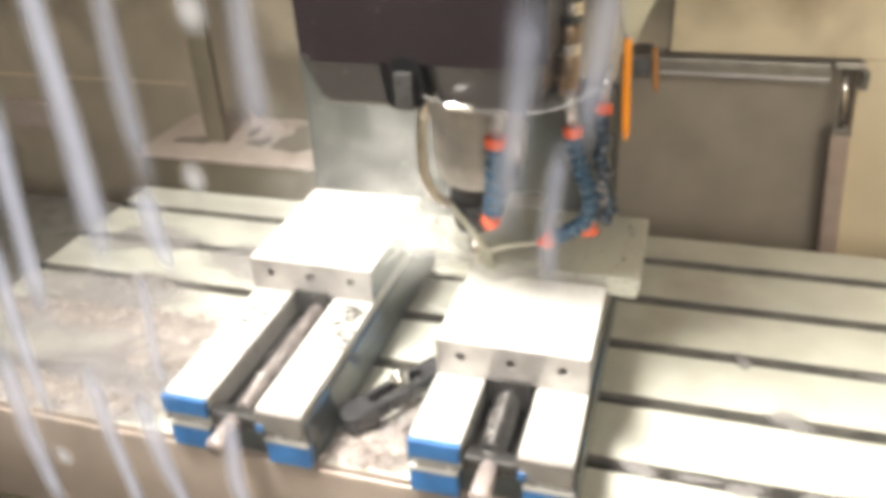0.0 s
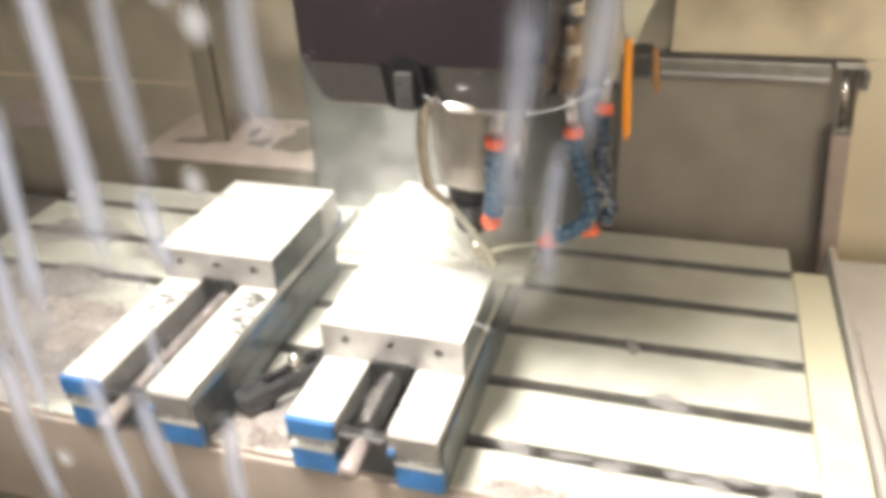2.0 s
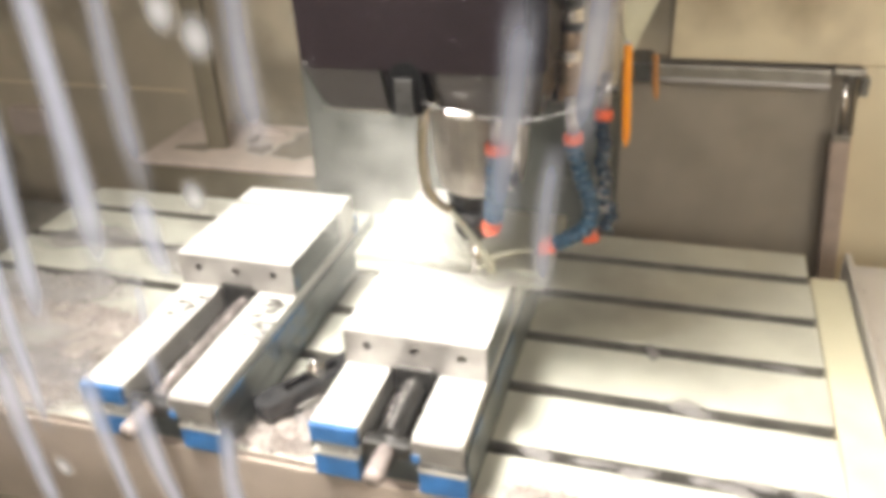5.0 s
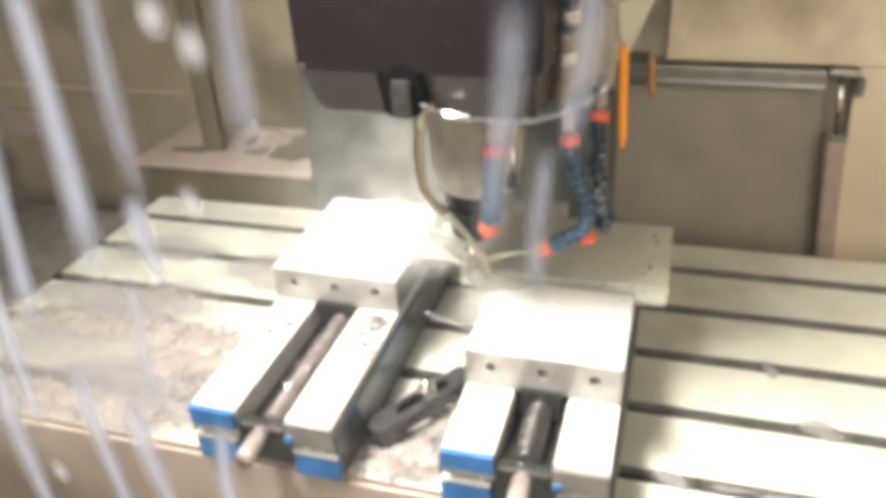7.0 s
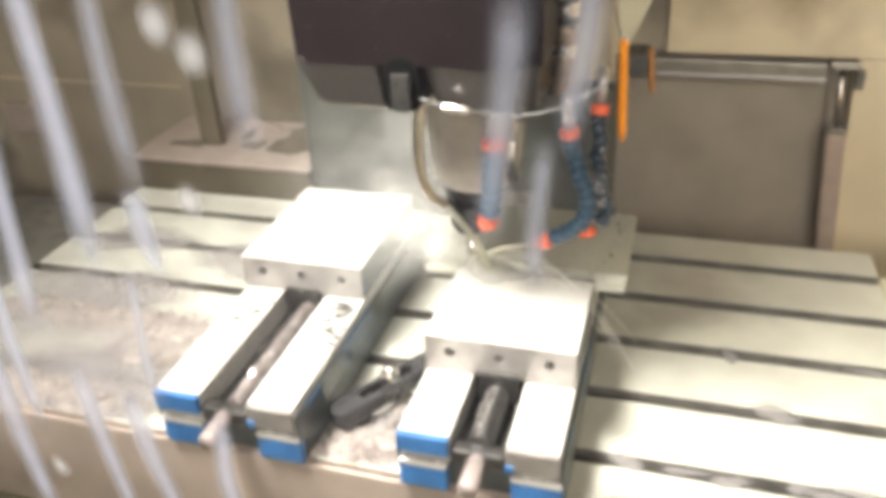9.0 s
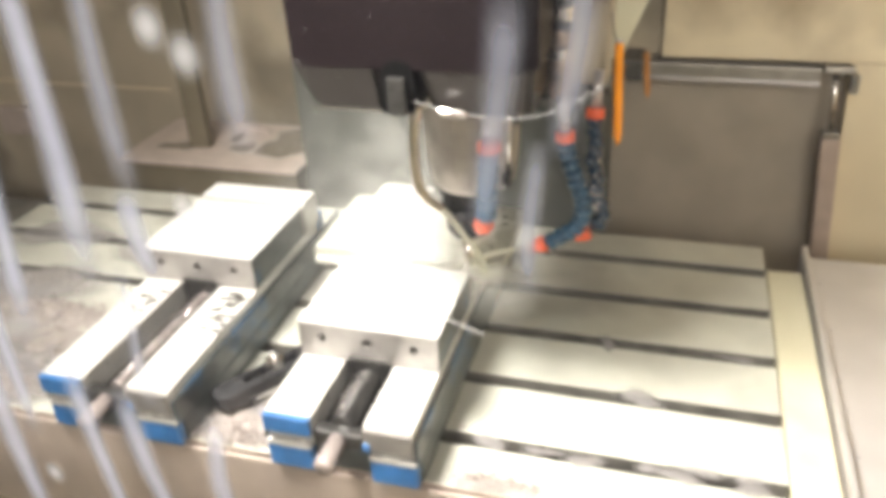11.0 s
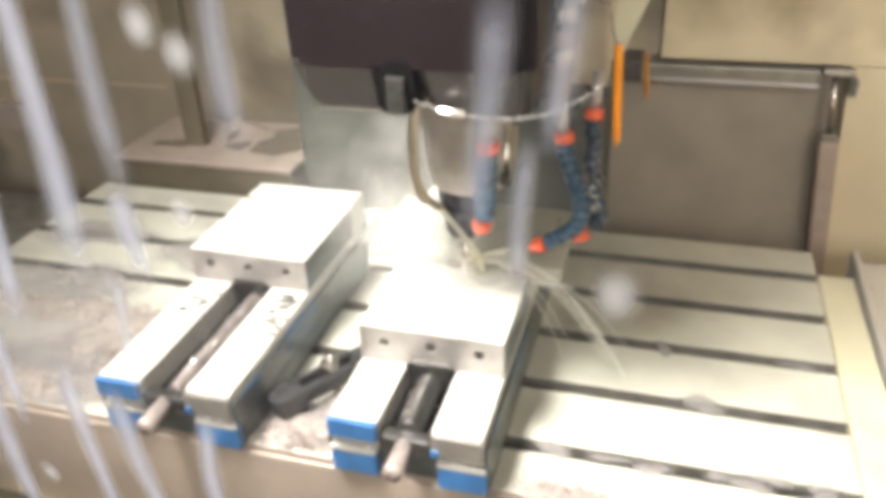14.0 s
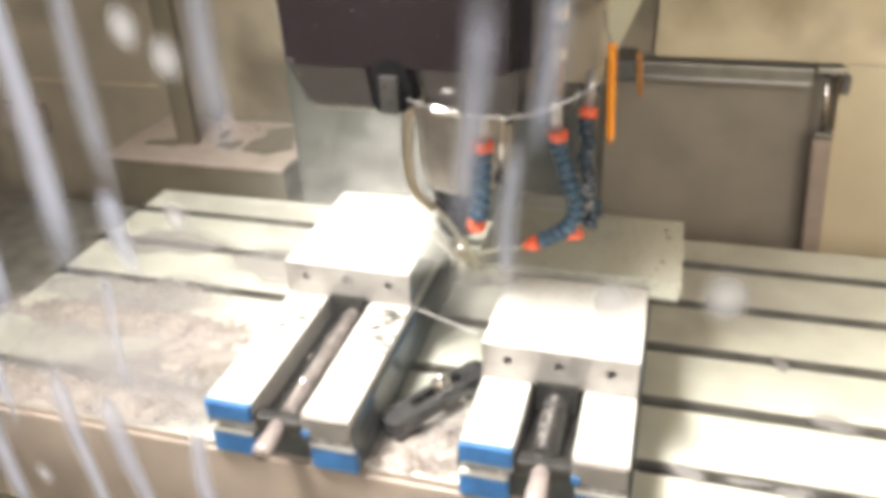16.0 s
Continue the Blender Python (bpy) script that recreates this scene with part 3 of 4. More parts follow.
def slurry():
    """Low mounds of fine wet chips that fill the slots and blur the table's front."""
    for sx, sy, rx, ry, top, seed in ((-0.985, -0.095, 0.20, 0.036, 0.0045, 1), (-0.99, -0.240, 0.20, 0.040, 0.005, 4), (-0.545, -0.236, 0.055, 0.034, 0.008, 2), (-0.86, -0.150, 0.09, 0.040, 0.003, 3), (-0.27, -0.258, 0.05, 0.016, 0.003, 6)):
        bm = bmesh.new()
        nx, ny = 90, 30
        rows = []
        for i in range(nx + 1):
            row = []
            for j in range(ny + 1):
                u, v = 2 * i / nx - 1, 2 * j / ny - 1
                p = Vector((sx + rx * u, max(-0.266, sy + ry * v), 0))
                bumps = noise.fractal(Vector((p.x * 45, p.y * 45, seed)), 0.6, 2.0, 5)
                lump = (1 - u ** 4) * (1 - v ** 4)
                p.z = -0.004 + lump * (0.0045 + top * 0.5) + 0.55 * top * bumps * (0.4 + 0.6 * lump)
                row.append(bm.verts.new(p))
            rows.append(row)
        for a, b in zip(rows, rows[1:]):
            for j in range(ny):
                bm.faces.new((a[j], b[j], b[j + 1], a[j + 1]))
        rides(tagged(link("chip_slurry", bm, M["slurry"], smooth=True), "pinkish grey mound of fine wet chips on the table", "chips", "chip piles", "stuff"))


# ---- spindle head ----
def loft(bm, low, high, z0, z1):
    """A block between two rectangles (x0, x1, y0, y1) at two heights."""
    v = []
    for (x0, x1, y0, y1), z in ((low, z0), (high, z1)):
        v += [bm.verts.new(p) for p in ((x0, y0, z), (x1, y0, z), (x1, y1, z), (x0, y1, z))]
    for f in ((3, 2, 1, 0), (4, 5, 6, 7), (0, 1, 5, 4), (1, 2, 6, 5), (2, 3, 7, 6), (3, 0, 4, 7)):
        bm.faces.new([v[i] for i in f])
    return bm


def spindle_head():
    hd = thing("spindle_head", pose(-0.335, -0.045, 0.0), "dark aubergine spindle head cover over a steel spindle nose", "spindle head")
    bm = loft(bmesh.new(), (-0.124, 0.096, -0.130, 0.40), (-0.132, 0.096, -0.130, 0.40), 0.384, 0.80)
    ed = [e for e in bm.edges if abs(e.verts[0].co.z - e.verts[1].co.z) > 0.1]
    bmesh.ops.bevel(bm, geom=ed, offset=0.016, segments=5, affect="EDGES")
    part("cover", bm, M["head"], hd)
    for a0, a1, b0, b1 in ((-0.106, -0.030, -0.122, -0.034), (0.004, 0.091, -0.006, 0.094)):
        bm = loft(bmesh.new(), (a0, a1, -0.124, 0.15), (b0, b1, -0.1295, 0.17), 0.346, 0.3838)
        ed = [e for e in bm.edges if abs(e.verts[0].co.z - e.verts[1].co.z) > 0.01]
        bmesh.ops.bevel(bm, geom=ed, offset=0.010, segments=5, affect="EDGES")
        part("skirt", bm, M["skirt"], hd, "glossy dark lower skirt")
    # solid black arch in place of a hollow, shade put in its colour
    bm = bmesh.new()
    arch = [(-0.036, 0.3465), (-0.008, 0.3465), (-0.003, 0.362), (-0.006, 0.380)] + [(-0.0205 + 0.0135 * math.cos(radians(a)), 0.382 + 0.010 * math.sin(radians(a))) for a in range(20, 181, 20)]
    rims = [[bm.verts.new((x, y, z)) for x, z in arch] for y in (-0.1315, -0.05)]
    for r in rims:
        bm.faces.new(r)
    for i in range(len(arch)):
        j = (i + 1) % len(arch)
        bm.faces.new((rims[0][i], rims[0][j], rims[1][j], rims[1][i]))
    bmesh.ops.recalc_face_normals(bm, faces=bm.faces)
    part("recess", bm, M["hole"], hd, "black arched block for the shade in the pipe recess")
    part("skirt_rim", bbox(-0.104, -0.038, -0.1255, -0.1245, 0.3445, 0.3458), M["chrome"], hd, "thin bright lower rim")
    part("spindle_housing", lathe(bmesh.new(), [(0.052, 0.345), (0.052, 0.318), (0.0505, 0.316), (0.048, 0.255), (0.044, 0.232), (0.038, 0.225), (0.032, 0.222)][::-1], (0.009, 0, 0), n=22), M["spindle"], hd, "grey faceted spindle nose", False)
    part("drive_key", bbox(0.046, 0.055, -0.030, -0.018, 0.236, 0.250, 0.002), M["dark"], hd)
    part("key_rod", lathe(bmesh.new(), [(0.0025, 0.250), (0.0025, 0.33)], (0.052, -0.026, 0), n=10), M["chrome"], hd, smooth=True)
    part("tool_holder", lathe(bmesh.new(), [(0.010, 0.160), (0.018, 0.164), (0.022, 0.172), (0.022, 0.186), (0.026, 0.190), (0.027, 0.200), (0.023, 0.203), (0.023, 0.206), (0.028, 0.208), (0.028, 0.222)], n=32), M["holder"], hd, "blackened tool holder", False)
    part("cutter", lathe(bmesh.new(), [(0.0055, 0.112), (0.006, 0.114), (0.006, 0.160)], n=16), M["chrome"], hd, "bright end mill", True)
    for a in (20, 60, 300, 340):
        ca, sa = math.cos(radians(a)), math.sin(radians(a))
        part("nose_bolt", lathe(bmesh.new(), [(0.004, 0.0), (0.004, 0.006)], (0.009 + 0.053 * ca, 0.053 * sa, 0.300), n=8), M["dark"], hd)


def coolant_pipe():
    cp = thing("coolant_pipe", pose(-0.356, -0.13, 0.336), "bent bright steel coolant pipe beside the spindle", "pipe")
    path = spline([(0, 0.01, 0.035), (0.0, 0, 0.0), (-0.004, 0, -0.040), (-0.003, 0.0, -0.075), (0.004, 0.003, -0.095), (0.016, 0.008, -0.108)])
    part("tube", pipe(bmesh.new(), path, 0.0055), M["chrome"], cp, smooth=True)
    part("pipe_clip", bbox(-0.008, 0.0085, -0.0525, -0.0478, 0.010, 0.043, 0.002), M["dark"], cp, "dark clip in the recess")
    part("clip_fold", bbox(-0.0075, 0.008, -0.0475, 0.004, 0.010, 0.014, 0.0015), M["dark"], cp)
    part("fitting", lathe(bmesh.new(), [(0.0085, -0.002), (0.0095, 0.0), (0.0095, 0.030), (0.008, 0.034)], (0, 0.006, 0.0), n=8), M["rail"], cp)


def segmented_hose(name, points, radius, label, skin="hose", tip_len=0.014):
    """Ball-jointed hose: a row of cupped beads, an orange collar at its top and an orange nozzle at its end."""
    hs = thing(name, Matrix.Translation(points[0]), label, "hose", "coolant hoses")
    path = [p - Vector(points[0]) for p in spline(points, 14)]
    lengths = [0.0]
    for a, b in zip(path, path[1:]):
        lengths.append(lengths[-1] + (b - a).length)

    def at(s):
        for i in range(1, len(lengths)):
            if lengths[i] >= s:
                k = (s - lengths[i - 1]) / max(1e-9, lengths[i] - lengths[i - 1])
                return path[i - 1].lerp(path[i], k), (path[i] - path[i - 1]).normalized()
        return path[-1], (path[-1] - path[-2]).normalized()

    total, step = lengths[-1], radius * 1.15
    count = max(2, int((total - tip_len - 0.010) / step))
    r = radius
    bead = [(r * 0.62, -step * 0.10), (r * 0.98, step * 0.08), (r, step * 0.45), (r * 0.93, step * 0.72), (r * 0.66, step * 0.95)]
    for i in range(count):
        p, way = at(0.010 + i * step)
        m = way.to_track_quat("Z", "Y").to_matrix().to_4x4()
        part("segment", lathe(bmesh.new(), bead, p, m, 18), M[skin], hs, smooth=True)
    p, way = at(0.0)
    m = way.to_track_quat("Z", "Y").to_matrix().to_4x4()
    part("collar", lathe(bmesh.new(), [(r * 0.9, 0), (r * 1.08, 0.001), (r * 1.08, 0.009), (r * 0.85, 0.0105)], p, m, 18), M["orange"], hs, "orange collar", True)
    part("stem", lathe(bmesh.new(), [(r * 0.62, -0.035), (r * 0.62, 0.0)], p, m, 16), M["sheet"], hs, "grey stem", True)
    p, way = at(total - tip_len)
    m = way.to_track_quat("Z", "Y").to_matrix().to_4x4()
    part("nozzle", lathe(bmesh.new(), [(r * 0.9, -0.002), (r, 0.001), (r * 0.9, 0.006), (r * 0.6, 0.010), (r * 0.45, tip_len)], p, m, 18), M["orange"], hs, "orange nozzle", True)
    return hs


def head_fittings():
    segmented_hose("segmented_hose", [(-0.291, -0.12, 0.302), (-0.292, -0.12, 0.27), (-0.294, -0.12, 0.235), (-0.297, -0.118, 0.216), (-0.306, -0.112, 0.206)], 0.0105, "blue segmented coolant hose with an orange nozzle")
    segmented_hose("segmented_hose", [(-0.227, -0.08, 0.301), (-0.225, -0.08, 0.285), (-0.215, -0.08, 0.252), (-0.207, -0.08, 0.228), (-0.210, -0.08, 0.205), (-0.227, -0.08, 0.188), (-0.257, -0.08, 0.171)], 0.0088, "blue segmented coolant hose bent towards the cutter")
    segmented_hose("segmented_hose", [(-0.202, -0.05, 0.315), (-0.2025, -0.055, 0.296), (-0.1985, -0.06, 0.280), (-0.2015, -0.06, 0.264), (-0.1955, -0.062, 0.246), (-0.1965, -0.065, 0.230), (-0.1885, -0.065, 0.214), (-0.1945, -0.068, 0.198), (-0.214, -0.070, 0.181)], 0.0085, "navy segmented coolant hose, kinked and dripping", "dark_hose")

    wr = thing("cable_loop", pose(-0.341, -0.185, 0.356), "thin pale cable looped under the head", "cable")
    path = spline([(0, 0.008, 0.002), (0.036, 0, -0.003), (0.084, 0, -0.006), (0.120, 0, 0.003), (0.146, 0.004, 0.017), (0.158, 0.03, 0.018)])
    part("cable", pipe(bmesh.new(), path, 0.0009, 8), M["wire"], wr, smooth=True)
    part("cable_clip", lathe(bmesh.new(), [(0.0035, -0.012), (0.004, -0.01), (0.004, 0.01), (0.0035, 0.012)], (0.035, 0.0, -0.003), Matrix.Rotation(radians(94), 4, "Y"), 10), M["chrome"], wr, smooth=True)

    mk = thing("orange_marker", pose(-0.182, -0.05, 0.330), "orange plastic stick hanging from a thin wire", "marker")
    part("stick", lathe(bmesh.new(), [(0.0012, -0.052), (0.0040, -0.042), (0.0043, -0.03), (0.0043, 0.044), (0.0036, 0.048)], turn=Matrix.Rotation(radians(-2.5), 4, "Y"), n=16), M["marker"], mk, smooth=True)
    part("stick_end", lathe(bmesh.new(), [(0.0030, 0.0482), (0.0038, 0.0486), (0.0034, 0.0505), (0.0016, 0.0512)], (-0.0002, 0, 0), Matrix.Rotation(radians(-2.5), 4, "Y"), 12), M["chip"], mk, "pale broken end", True)
    part("wire", pipe(bmesh.new(), spline([(-0.003, 0, 0.046), (-0.008, 0, 0.060), (-0.011, 0.004, 0.075)]), 0.0007, 6), M["wire"], mk)
    # second, dimmer stick added in place of the marker's mirror image
    m2 = thing("orange_marker", pose(-0.170, 0.30, 0.235), "short dull orange stick standing in for the marker's reflection", "marker")
    part("stick", lathe(bmesh.new(), [(0.0015, -0.030), (0.0042, -0.02), (0.0045, 0.03), (0.003, 0.034)], turn=Matrix.Rotation(radians(-6), 4, "Y"), n=12), M["marker_image"], m2, smooth=True)

    st = thing("hose_fitting", pose(-0.234, -0.07, 0.33), "stack of brass and steel hose fittings beside the head", "fitting")
    part("lower_nut", lathe(bmesh.new(), [(0.0095, 0.0), (0.0105, 0.002), (0.0105, 0.030), (0.009, 0.034), (0.009, 0.037)], n=12), M["brass"], st, "pinkish brass nut", True)
    part("lower_band", lathe(bmesh.new(), [(0.0095, 0.0372), (0.0118, 0.0385), (0.0118, 0.0425), (0.0102, 0.044), (0.0118, 0.0455), (0.0118, 0.048), (0.0095, 0.049)], n=18), M["chrome"], st, "bright steel band")
    part("middle_nut", lathe(bmesh.new(), [(0.0092, 0.0492), (0.0108, 0.052), (0.0108, 0.062), (0.0092, 0.065)], n=16), M["brass"], st, "pinkish brass nut", True)
    part("dark_collar", lathe(bmesh.new(), [(0.0095, 0.0652), (0.0122, 0.066), (0.0122, 0.072), (0.0100, 0.0725)], n=18), M["dark"], st)
    part("upper_band", lathe(bmesh.new(), [(0.0100, 0.0728), (0.0120, 0.074), (0.0120, 0.078), (0.0104, 0.0795), (0.0120, 0.081), (0.0120, 0.085), (0.0100, 0.086)], n=18), M["chrome"], st, "bright steel band")
    part("rubber_sleeve", lathe(bmesh.new(), [(0.0105, 0.0862), (0.0125, 0.088), (0.0125, 0.104), (0.0110, 0.106), (0.0125, 0.108), (0.0125, 0.135), (0.0100, 0.136)], n=18), M["dark"], st, "black rubber sleeve", True)
    part("sleeve_ring", lathe(bmesh.new(), [(0.0112, 0.1065), (0.0129, 0.107), (0.0129, 0.111), (0.0112, 0.1115)], n=18), M["chrome"], st)
    part("mount", bbox(-0.022, 0.020, 0.0, 0.050, -0.012, -0.0005, 0.002), M["dark"], st)
    part("side_tee", lathe(bmesh.new(), [(0.008, 0.012), (0.0085, 0.014), (0.0085, 0.033), (0.007, 0.034)], (0, 0, 0.098), Matrix.Rotation(radians(90), 4, "Y"), 16), M["brass"], st, smooth=True)
    part("tee_nut", lathe(bmesh.new(), [(0.0098, 0.0342), (0.0105, 0.035), (0.0105, 0.041), (0.0095, 0.042)], (0, 0, 0.098), Matrix.Rotation(radians(90), 4, "Y"), 6), M["chrome"], st)
    part("tee_stud", lathe(bmesh.new(), [(0.0055, 0.0422), (0.0055, 0.049), (0.0045, 0.050)], (0, 0, 0.098), Matrix.Rotation(radians(90), 4, "Y"), 10), M["brass"], st)
    hz = thing("clear_tube_block", pose(-0.21, 0.0, 0.32), "pale plastic manifold block behind the hoses", "manifold")
    part("block", bbox(-0.028, 0.014, 0.0, 0.035, 0.0, 0.11, 0.004), M["olive"], hz)
    part("cap", bbox(-0.030, 0.016, -0.002, 0.037, -0.008, -0.0005, 0.002), M["dark"], hz)


def machine_lamp():
    lp = thing("work_lamp", look(LAMP, AIM), "white work lamp high in the machine's corner", "lamp")
    part("housing", bbox(-0.37, 0.37, -0.12, 0.12, 0.012, 0.05, 0.006), M["cream"], lp)
    back = look(LAMP, AIM).inverted()
    for dx in (-0.2, 0.2):
        path = [back @ Vector(p) for p in ((LAMP[0] + dx, LAMP[1], LAMP[2] + 0.05 + 0.3 * dx), (LAMP[0] + dx, -0.61, 1.36), (LAMP[0] + dx, -0.62, 1.29))]
        part("arm", pipe(bmesh.new(), path, 0.012, 10), M["rail"], lp)


# ---- coolant ----
def soften(ob, values):
    at = ob.data.attributes.new("soft", "FLOAT", "POINT")
    at.data.foreach_set("value", values)


def sheet_of(name, grid, mat, parent, fade):
    """A curved sheet of water from rows of points; fade gives the thickness at (u, v)."""
    bm = bmesh.new()
    rows, vals = [], []
    for i, row in enumerate(grid):
        rows.append([bm.verts.new(p) for p in row])
        vals += [fade(i / (len(grid) - 1), j / (len(row) - 1)) for j in range(len(row))]
    for a, b in zip(rows, rows[1:]):
        for j in range(len(a) - 1):
            bm.faces.new((a[j], a[j + 1], b[j + 1], b[j]))
    ob = part(name, bm, mat, parent, smooth=True)
    soften(ob, vals)
    return ob


def jets():
    jt = thing("coolant_jet", pose(-0.338, -0.120, 0.228), "pale green coolant jet from the steel pipe", "coolant")
    path = spline([(0, 0, 0), (0.013, 0.02, -0.036), (0.023, 0.045, -0.076), (0.026, 0.062, -0.108)])
    part("stream", pipe(bmesh.new(), path, [0.0024 + 0.0026 * i / len(path) for i in range(len(path))], 10), M["jet"], jt, smooth=True)
    j2 = thing("coolant_jet", pose(-0.257, -0.08, 0.171), "pale green coolant jet from the orange nozzle", "coolant")
    path = spline([(0, 0, 0), (-0.03, 0.006, -0.010), (-0.06, 0.02, -0.03), (-0.072, 0.03, -0.05)])
    part("stream", pipe(bmesh.new(), path, [0.0016 + 0.003 * i / len(path) for i in range(len(path))], 10), M["jet"], j2, smooth=True)


def spray():
    """Coolant thrown off the spinning cutter: fans of mist in rigid sheets, and droplets."""
    rnd = random.Random(3)
    sp = thing("coolant_spray", pose(-0.340, -0.050, 0.120), "white coolant mist thrown off the cutter", "spray")
    hz = thing("coolant_haze", pose(-0.340, -0.050, 0.120), "thin haze of coolant rising behind the cutter", "spray")
    for mid, half, reach, lift, low in ((165, 85, 0.19, 0.06, 0.004), (150, 66, 0.27, 0.42, 0.02), (140, 62, 0.31, 0.66, 0.03), (-25, 60, 0.13, 0.05, 0.002)):
        ph = rnd.uniform(0, 6)
        grid = []
        for i in range(16):
            u = i / 15
            row = []
            for j in range(21):
                a = radians(mid - half + 2 * half * j / 20)
                r = 0.004 + reach * u * (1 + 0.10 * math.sin(j * 0.8 + ph))
                x, y = r * math.cos(a), r * math.sin(a)
                row.append((x, y, 0.006 + low * u + lift * max(0.0, y) + 0.10 * lift * abs(x)))
            grid.append(row)
        sheet_of("mist_fan", grid, M["haze" if lift > 0.2 else "mist"], hz if lift > 0.2 else sp, lambda u, v: max(0, 1 - u) ** 1.2 * min(1, 0.4 + u * 4) * math.sin(math.pi * v) ** 1.3)
    bm = bmesh.new()
    tri = ((0, 1, 2), (0, 2, 3), (0, 3, 1), (1, 3, 2))
    tet = ((0, 0, 1), (0.94, 0, -0.33), (-0.47, 0.82, -0.33), (-0.47, -0.82, -0.33))
    for k in range(4200):
        pick = rnd.random()
        if pick < 0.72:
            a, r = radians(rnd.gauss(168, 30)), abs(rnd.gauss(0.0, 0.095))
            z = 0.004 + abs(rnd.gauss(0, 0.035)) + 0.35 * r * rnd.random()
        elif pick < 0.9:
            a, r = radians(rnd.uniform(0, 360)), abs(rnd.gauss(0, 0.05))
            z = 0.003 + abs(rnd.gauss(0, 0.015))
        else:
            a, r = radians(rnd.gauss(165, 55)), rnd.uniform(0.03, 0.30)
            z = 0.01 + abs(rnd.gauss(0, 0.06)) + 0.45 * r * rnd.random()
        c = Vector((r * math.cos(a), r * math.sin(a), z))
        turn = Euler((rnd.uniform(0, 6), rnd.uniform(0, 6), rnd.uniform(0, 6))).to_matrix()
        size = rnd.uniform(0.00025, 0.0006) * (1.8 if rnd.random() < 0.04 else 1)
        v = [bm.verts.new(c + size * (turn @ Vector(p))) for p in tet]
        for f in tri:
            bm.faces.new([v[i] for i in f])
    ob = part("droplets", bm, M["droplet"], sp)
    tagged(ob, kind="stuff")
    st = thing("coolant_strands", pose(-0.340, -0.050, 0.120), "thin arcing strands of coolant flung off the cutter", "spray")
    for k in range(8):
        a = rnd.gauss(0, 13)
        reach, up = rnd.uniform(0.11, 0.22), rnd.uniform(0.010, 0.035)
        pts = []
        for i in range(13):
            u = i / 12
            aa = radians(a - 10 * u)
            pts.append(Vector((reach * u * math.cos(aa), reach * u * math.sin(aa), 0.004 + 4 * up * u * (1 - u) - 0.085 * u ** 2.2)))
        part("strand", pipe(bmesh.new(), pts, [0.0002 + 0.0005 * math.sin(math.pi * (i / 12) ** 0.7) for i in range(13)], 6), M["droplet"], st, smooth=True)
    return sp, hz, st


# ---- window ----
def ribbon(name, x, z_top, z_low, width, lean, parent, seed, mat):
    """A run of water on the pane, domed, soft at the rims and ends."""
    rnd = random.Random(seed)
    n, k = 26, 13
    width *= 2.3
    grid = []
    ph = rnd.uniform(0, 6)
    for i in range(n):
        u = i / (n - 1)
        wob = (0.0016 if z_top < 0.47 else 0.0007) * math.sin(u * 5 + ph) + lean * u
        wd = width * (0.95 + 0.10 * math.sin(u * 6 + ph * 2))
        grid.append([(x + wob + wd * (j / (k - 1) - 0.5), 0.0006 * math.sin(math.pi * j / (k - 1)), z_top + (z_low - z_top) * u) for j in range(k)])
    return sheet_of(name, grid, mat, parent, lambda u, v: math.sin(math.pi * v) ** 2 * min(1, u * 5, (1 - u) * 4))


def window():
    wd = thing("window_1", pose(-0.5, -0.6, 0.53), "wet glass window of the machine door", "window", "", "structure")
    bm = bbox(-1.25, 1.25, 0.002, 0.006, -0.41, 0.71)
    ob = part("pane", bm, M["film"], wd, "coolant-filmed glass")
    runs = thing("water_runs", pose(0, -0.601, 0), "blurred milky water running down the window", "water")
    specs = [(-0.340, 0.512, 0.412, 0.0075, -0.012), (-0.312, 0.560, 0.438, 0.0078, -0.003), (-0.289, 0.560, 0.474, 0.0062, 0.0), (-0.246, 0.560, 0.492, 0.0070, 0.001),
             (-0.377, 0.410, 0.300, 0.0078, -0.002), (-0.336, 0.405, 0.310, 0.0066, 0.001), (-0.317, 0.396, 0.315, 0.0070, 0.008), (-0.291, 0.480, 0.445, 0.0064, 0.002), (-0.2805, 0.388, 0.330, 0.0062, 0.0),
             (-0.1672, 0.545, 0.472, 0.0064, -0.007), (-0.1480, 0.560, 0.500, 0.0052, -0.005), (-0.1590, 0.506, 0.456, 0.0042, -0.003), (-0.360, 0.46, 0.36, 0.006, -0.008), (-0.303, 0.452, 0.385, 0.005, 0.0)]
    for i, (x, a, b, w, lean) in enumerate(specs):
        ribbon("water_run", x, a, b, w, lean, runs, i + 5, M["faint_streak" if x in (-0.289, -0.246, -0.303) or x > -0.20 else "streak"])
    thread = thing("water_thread", pose(-0.188, -0.6012, 0.445), "fine pale thread of water on the window", "water")
    part("thread", pipe(bmesh.new(), spline([(-0.010, 0, 0.0034), (0, 0, 0.0002), (0.010, 0, -0.0032)]), 0.00018, 6), M["streak_solid"], thread)
    return runs


def drop_on_glass(x, z, r):
    dr = thing("water_drop", pose(x, -0.602, z), "blurred water drop on the window", "water drop", "drops on the window")
    grid = []
    for i in range(9):
        rr = 1.6 * r * i / 8
        grid.append([(rr * math.cos(2 * math.pi * j / 20), -0.0005 * (1 - (i / 8) ** 2), 1.25 * rr * math.sin(2 * math.pi * j / 20)) for j in range(21)])
    sheet_of("drop", grid, M["drop"], dr, lambda u, v: max(0.0, 1 - u * u) ** 2.4)
    return dr


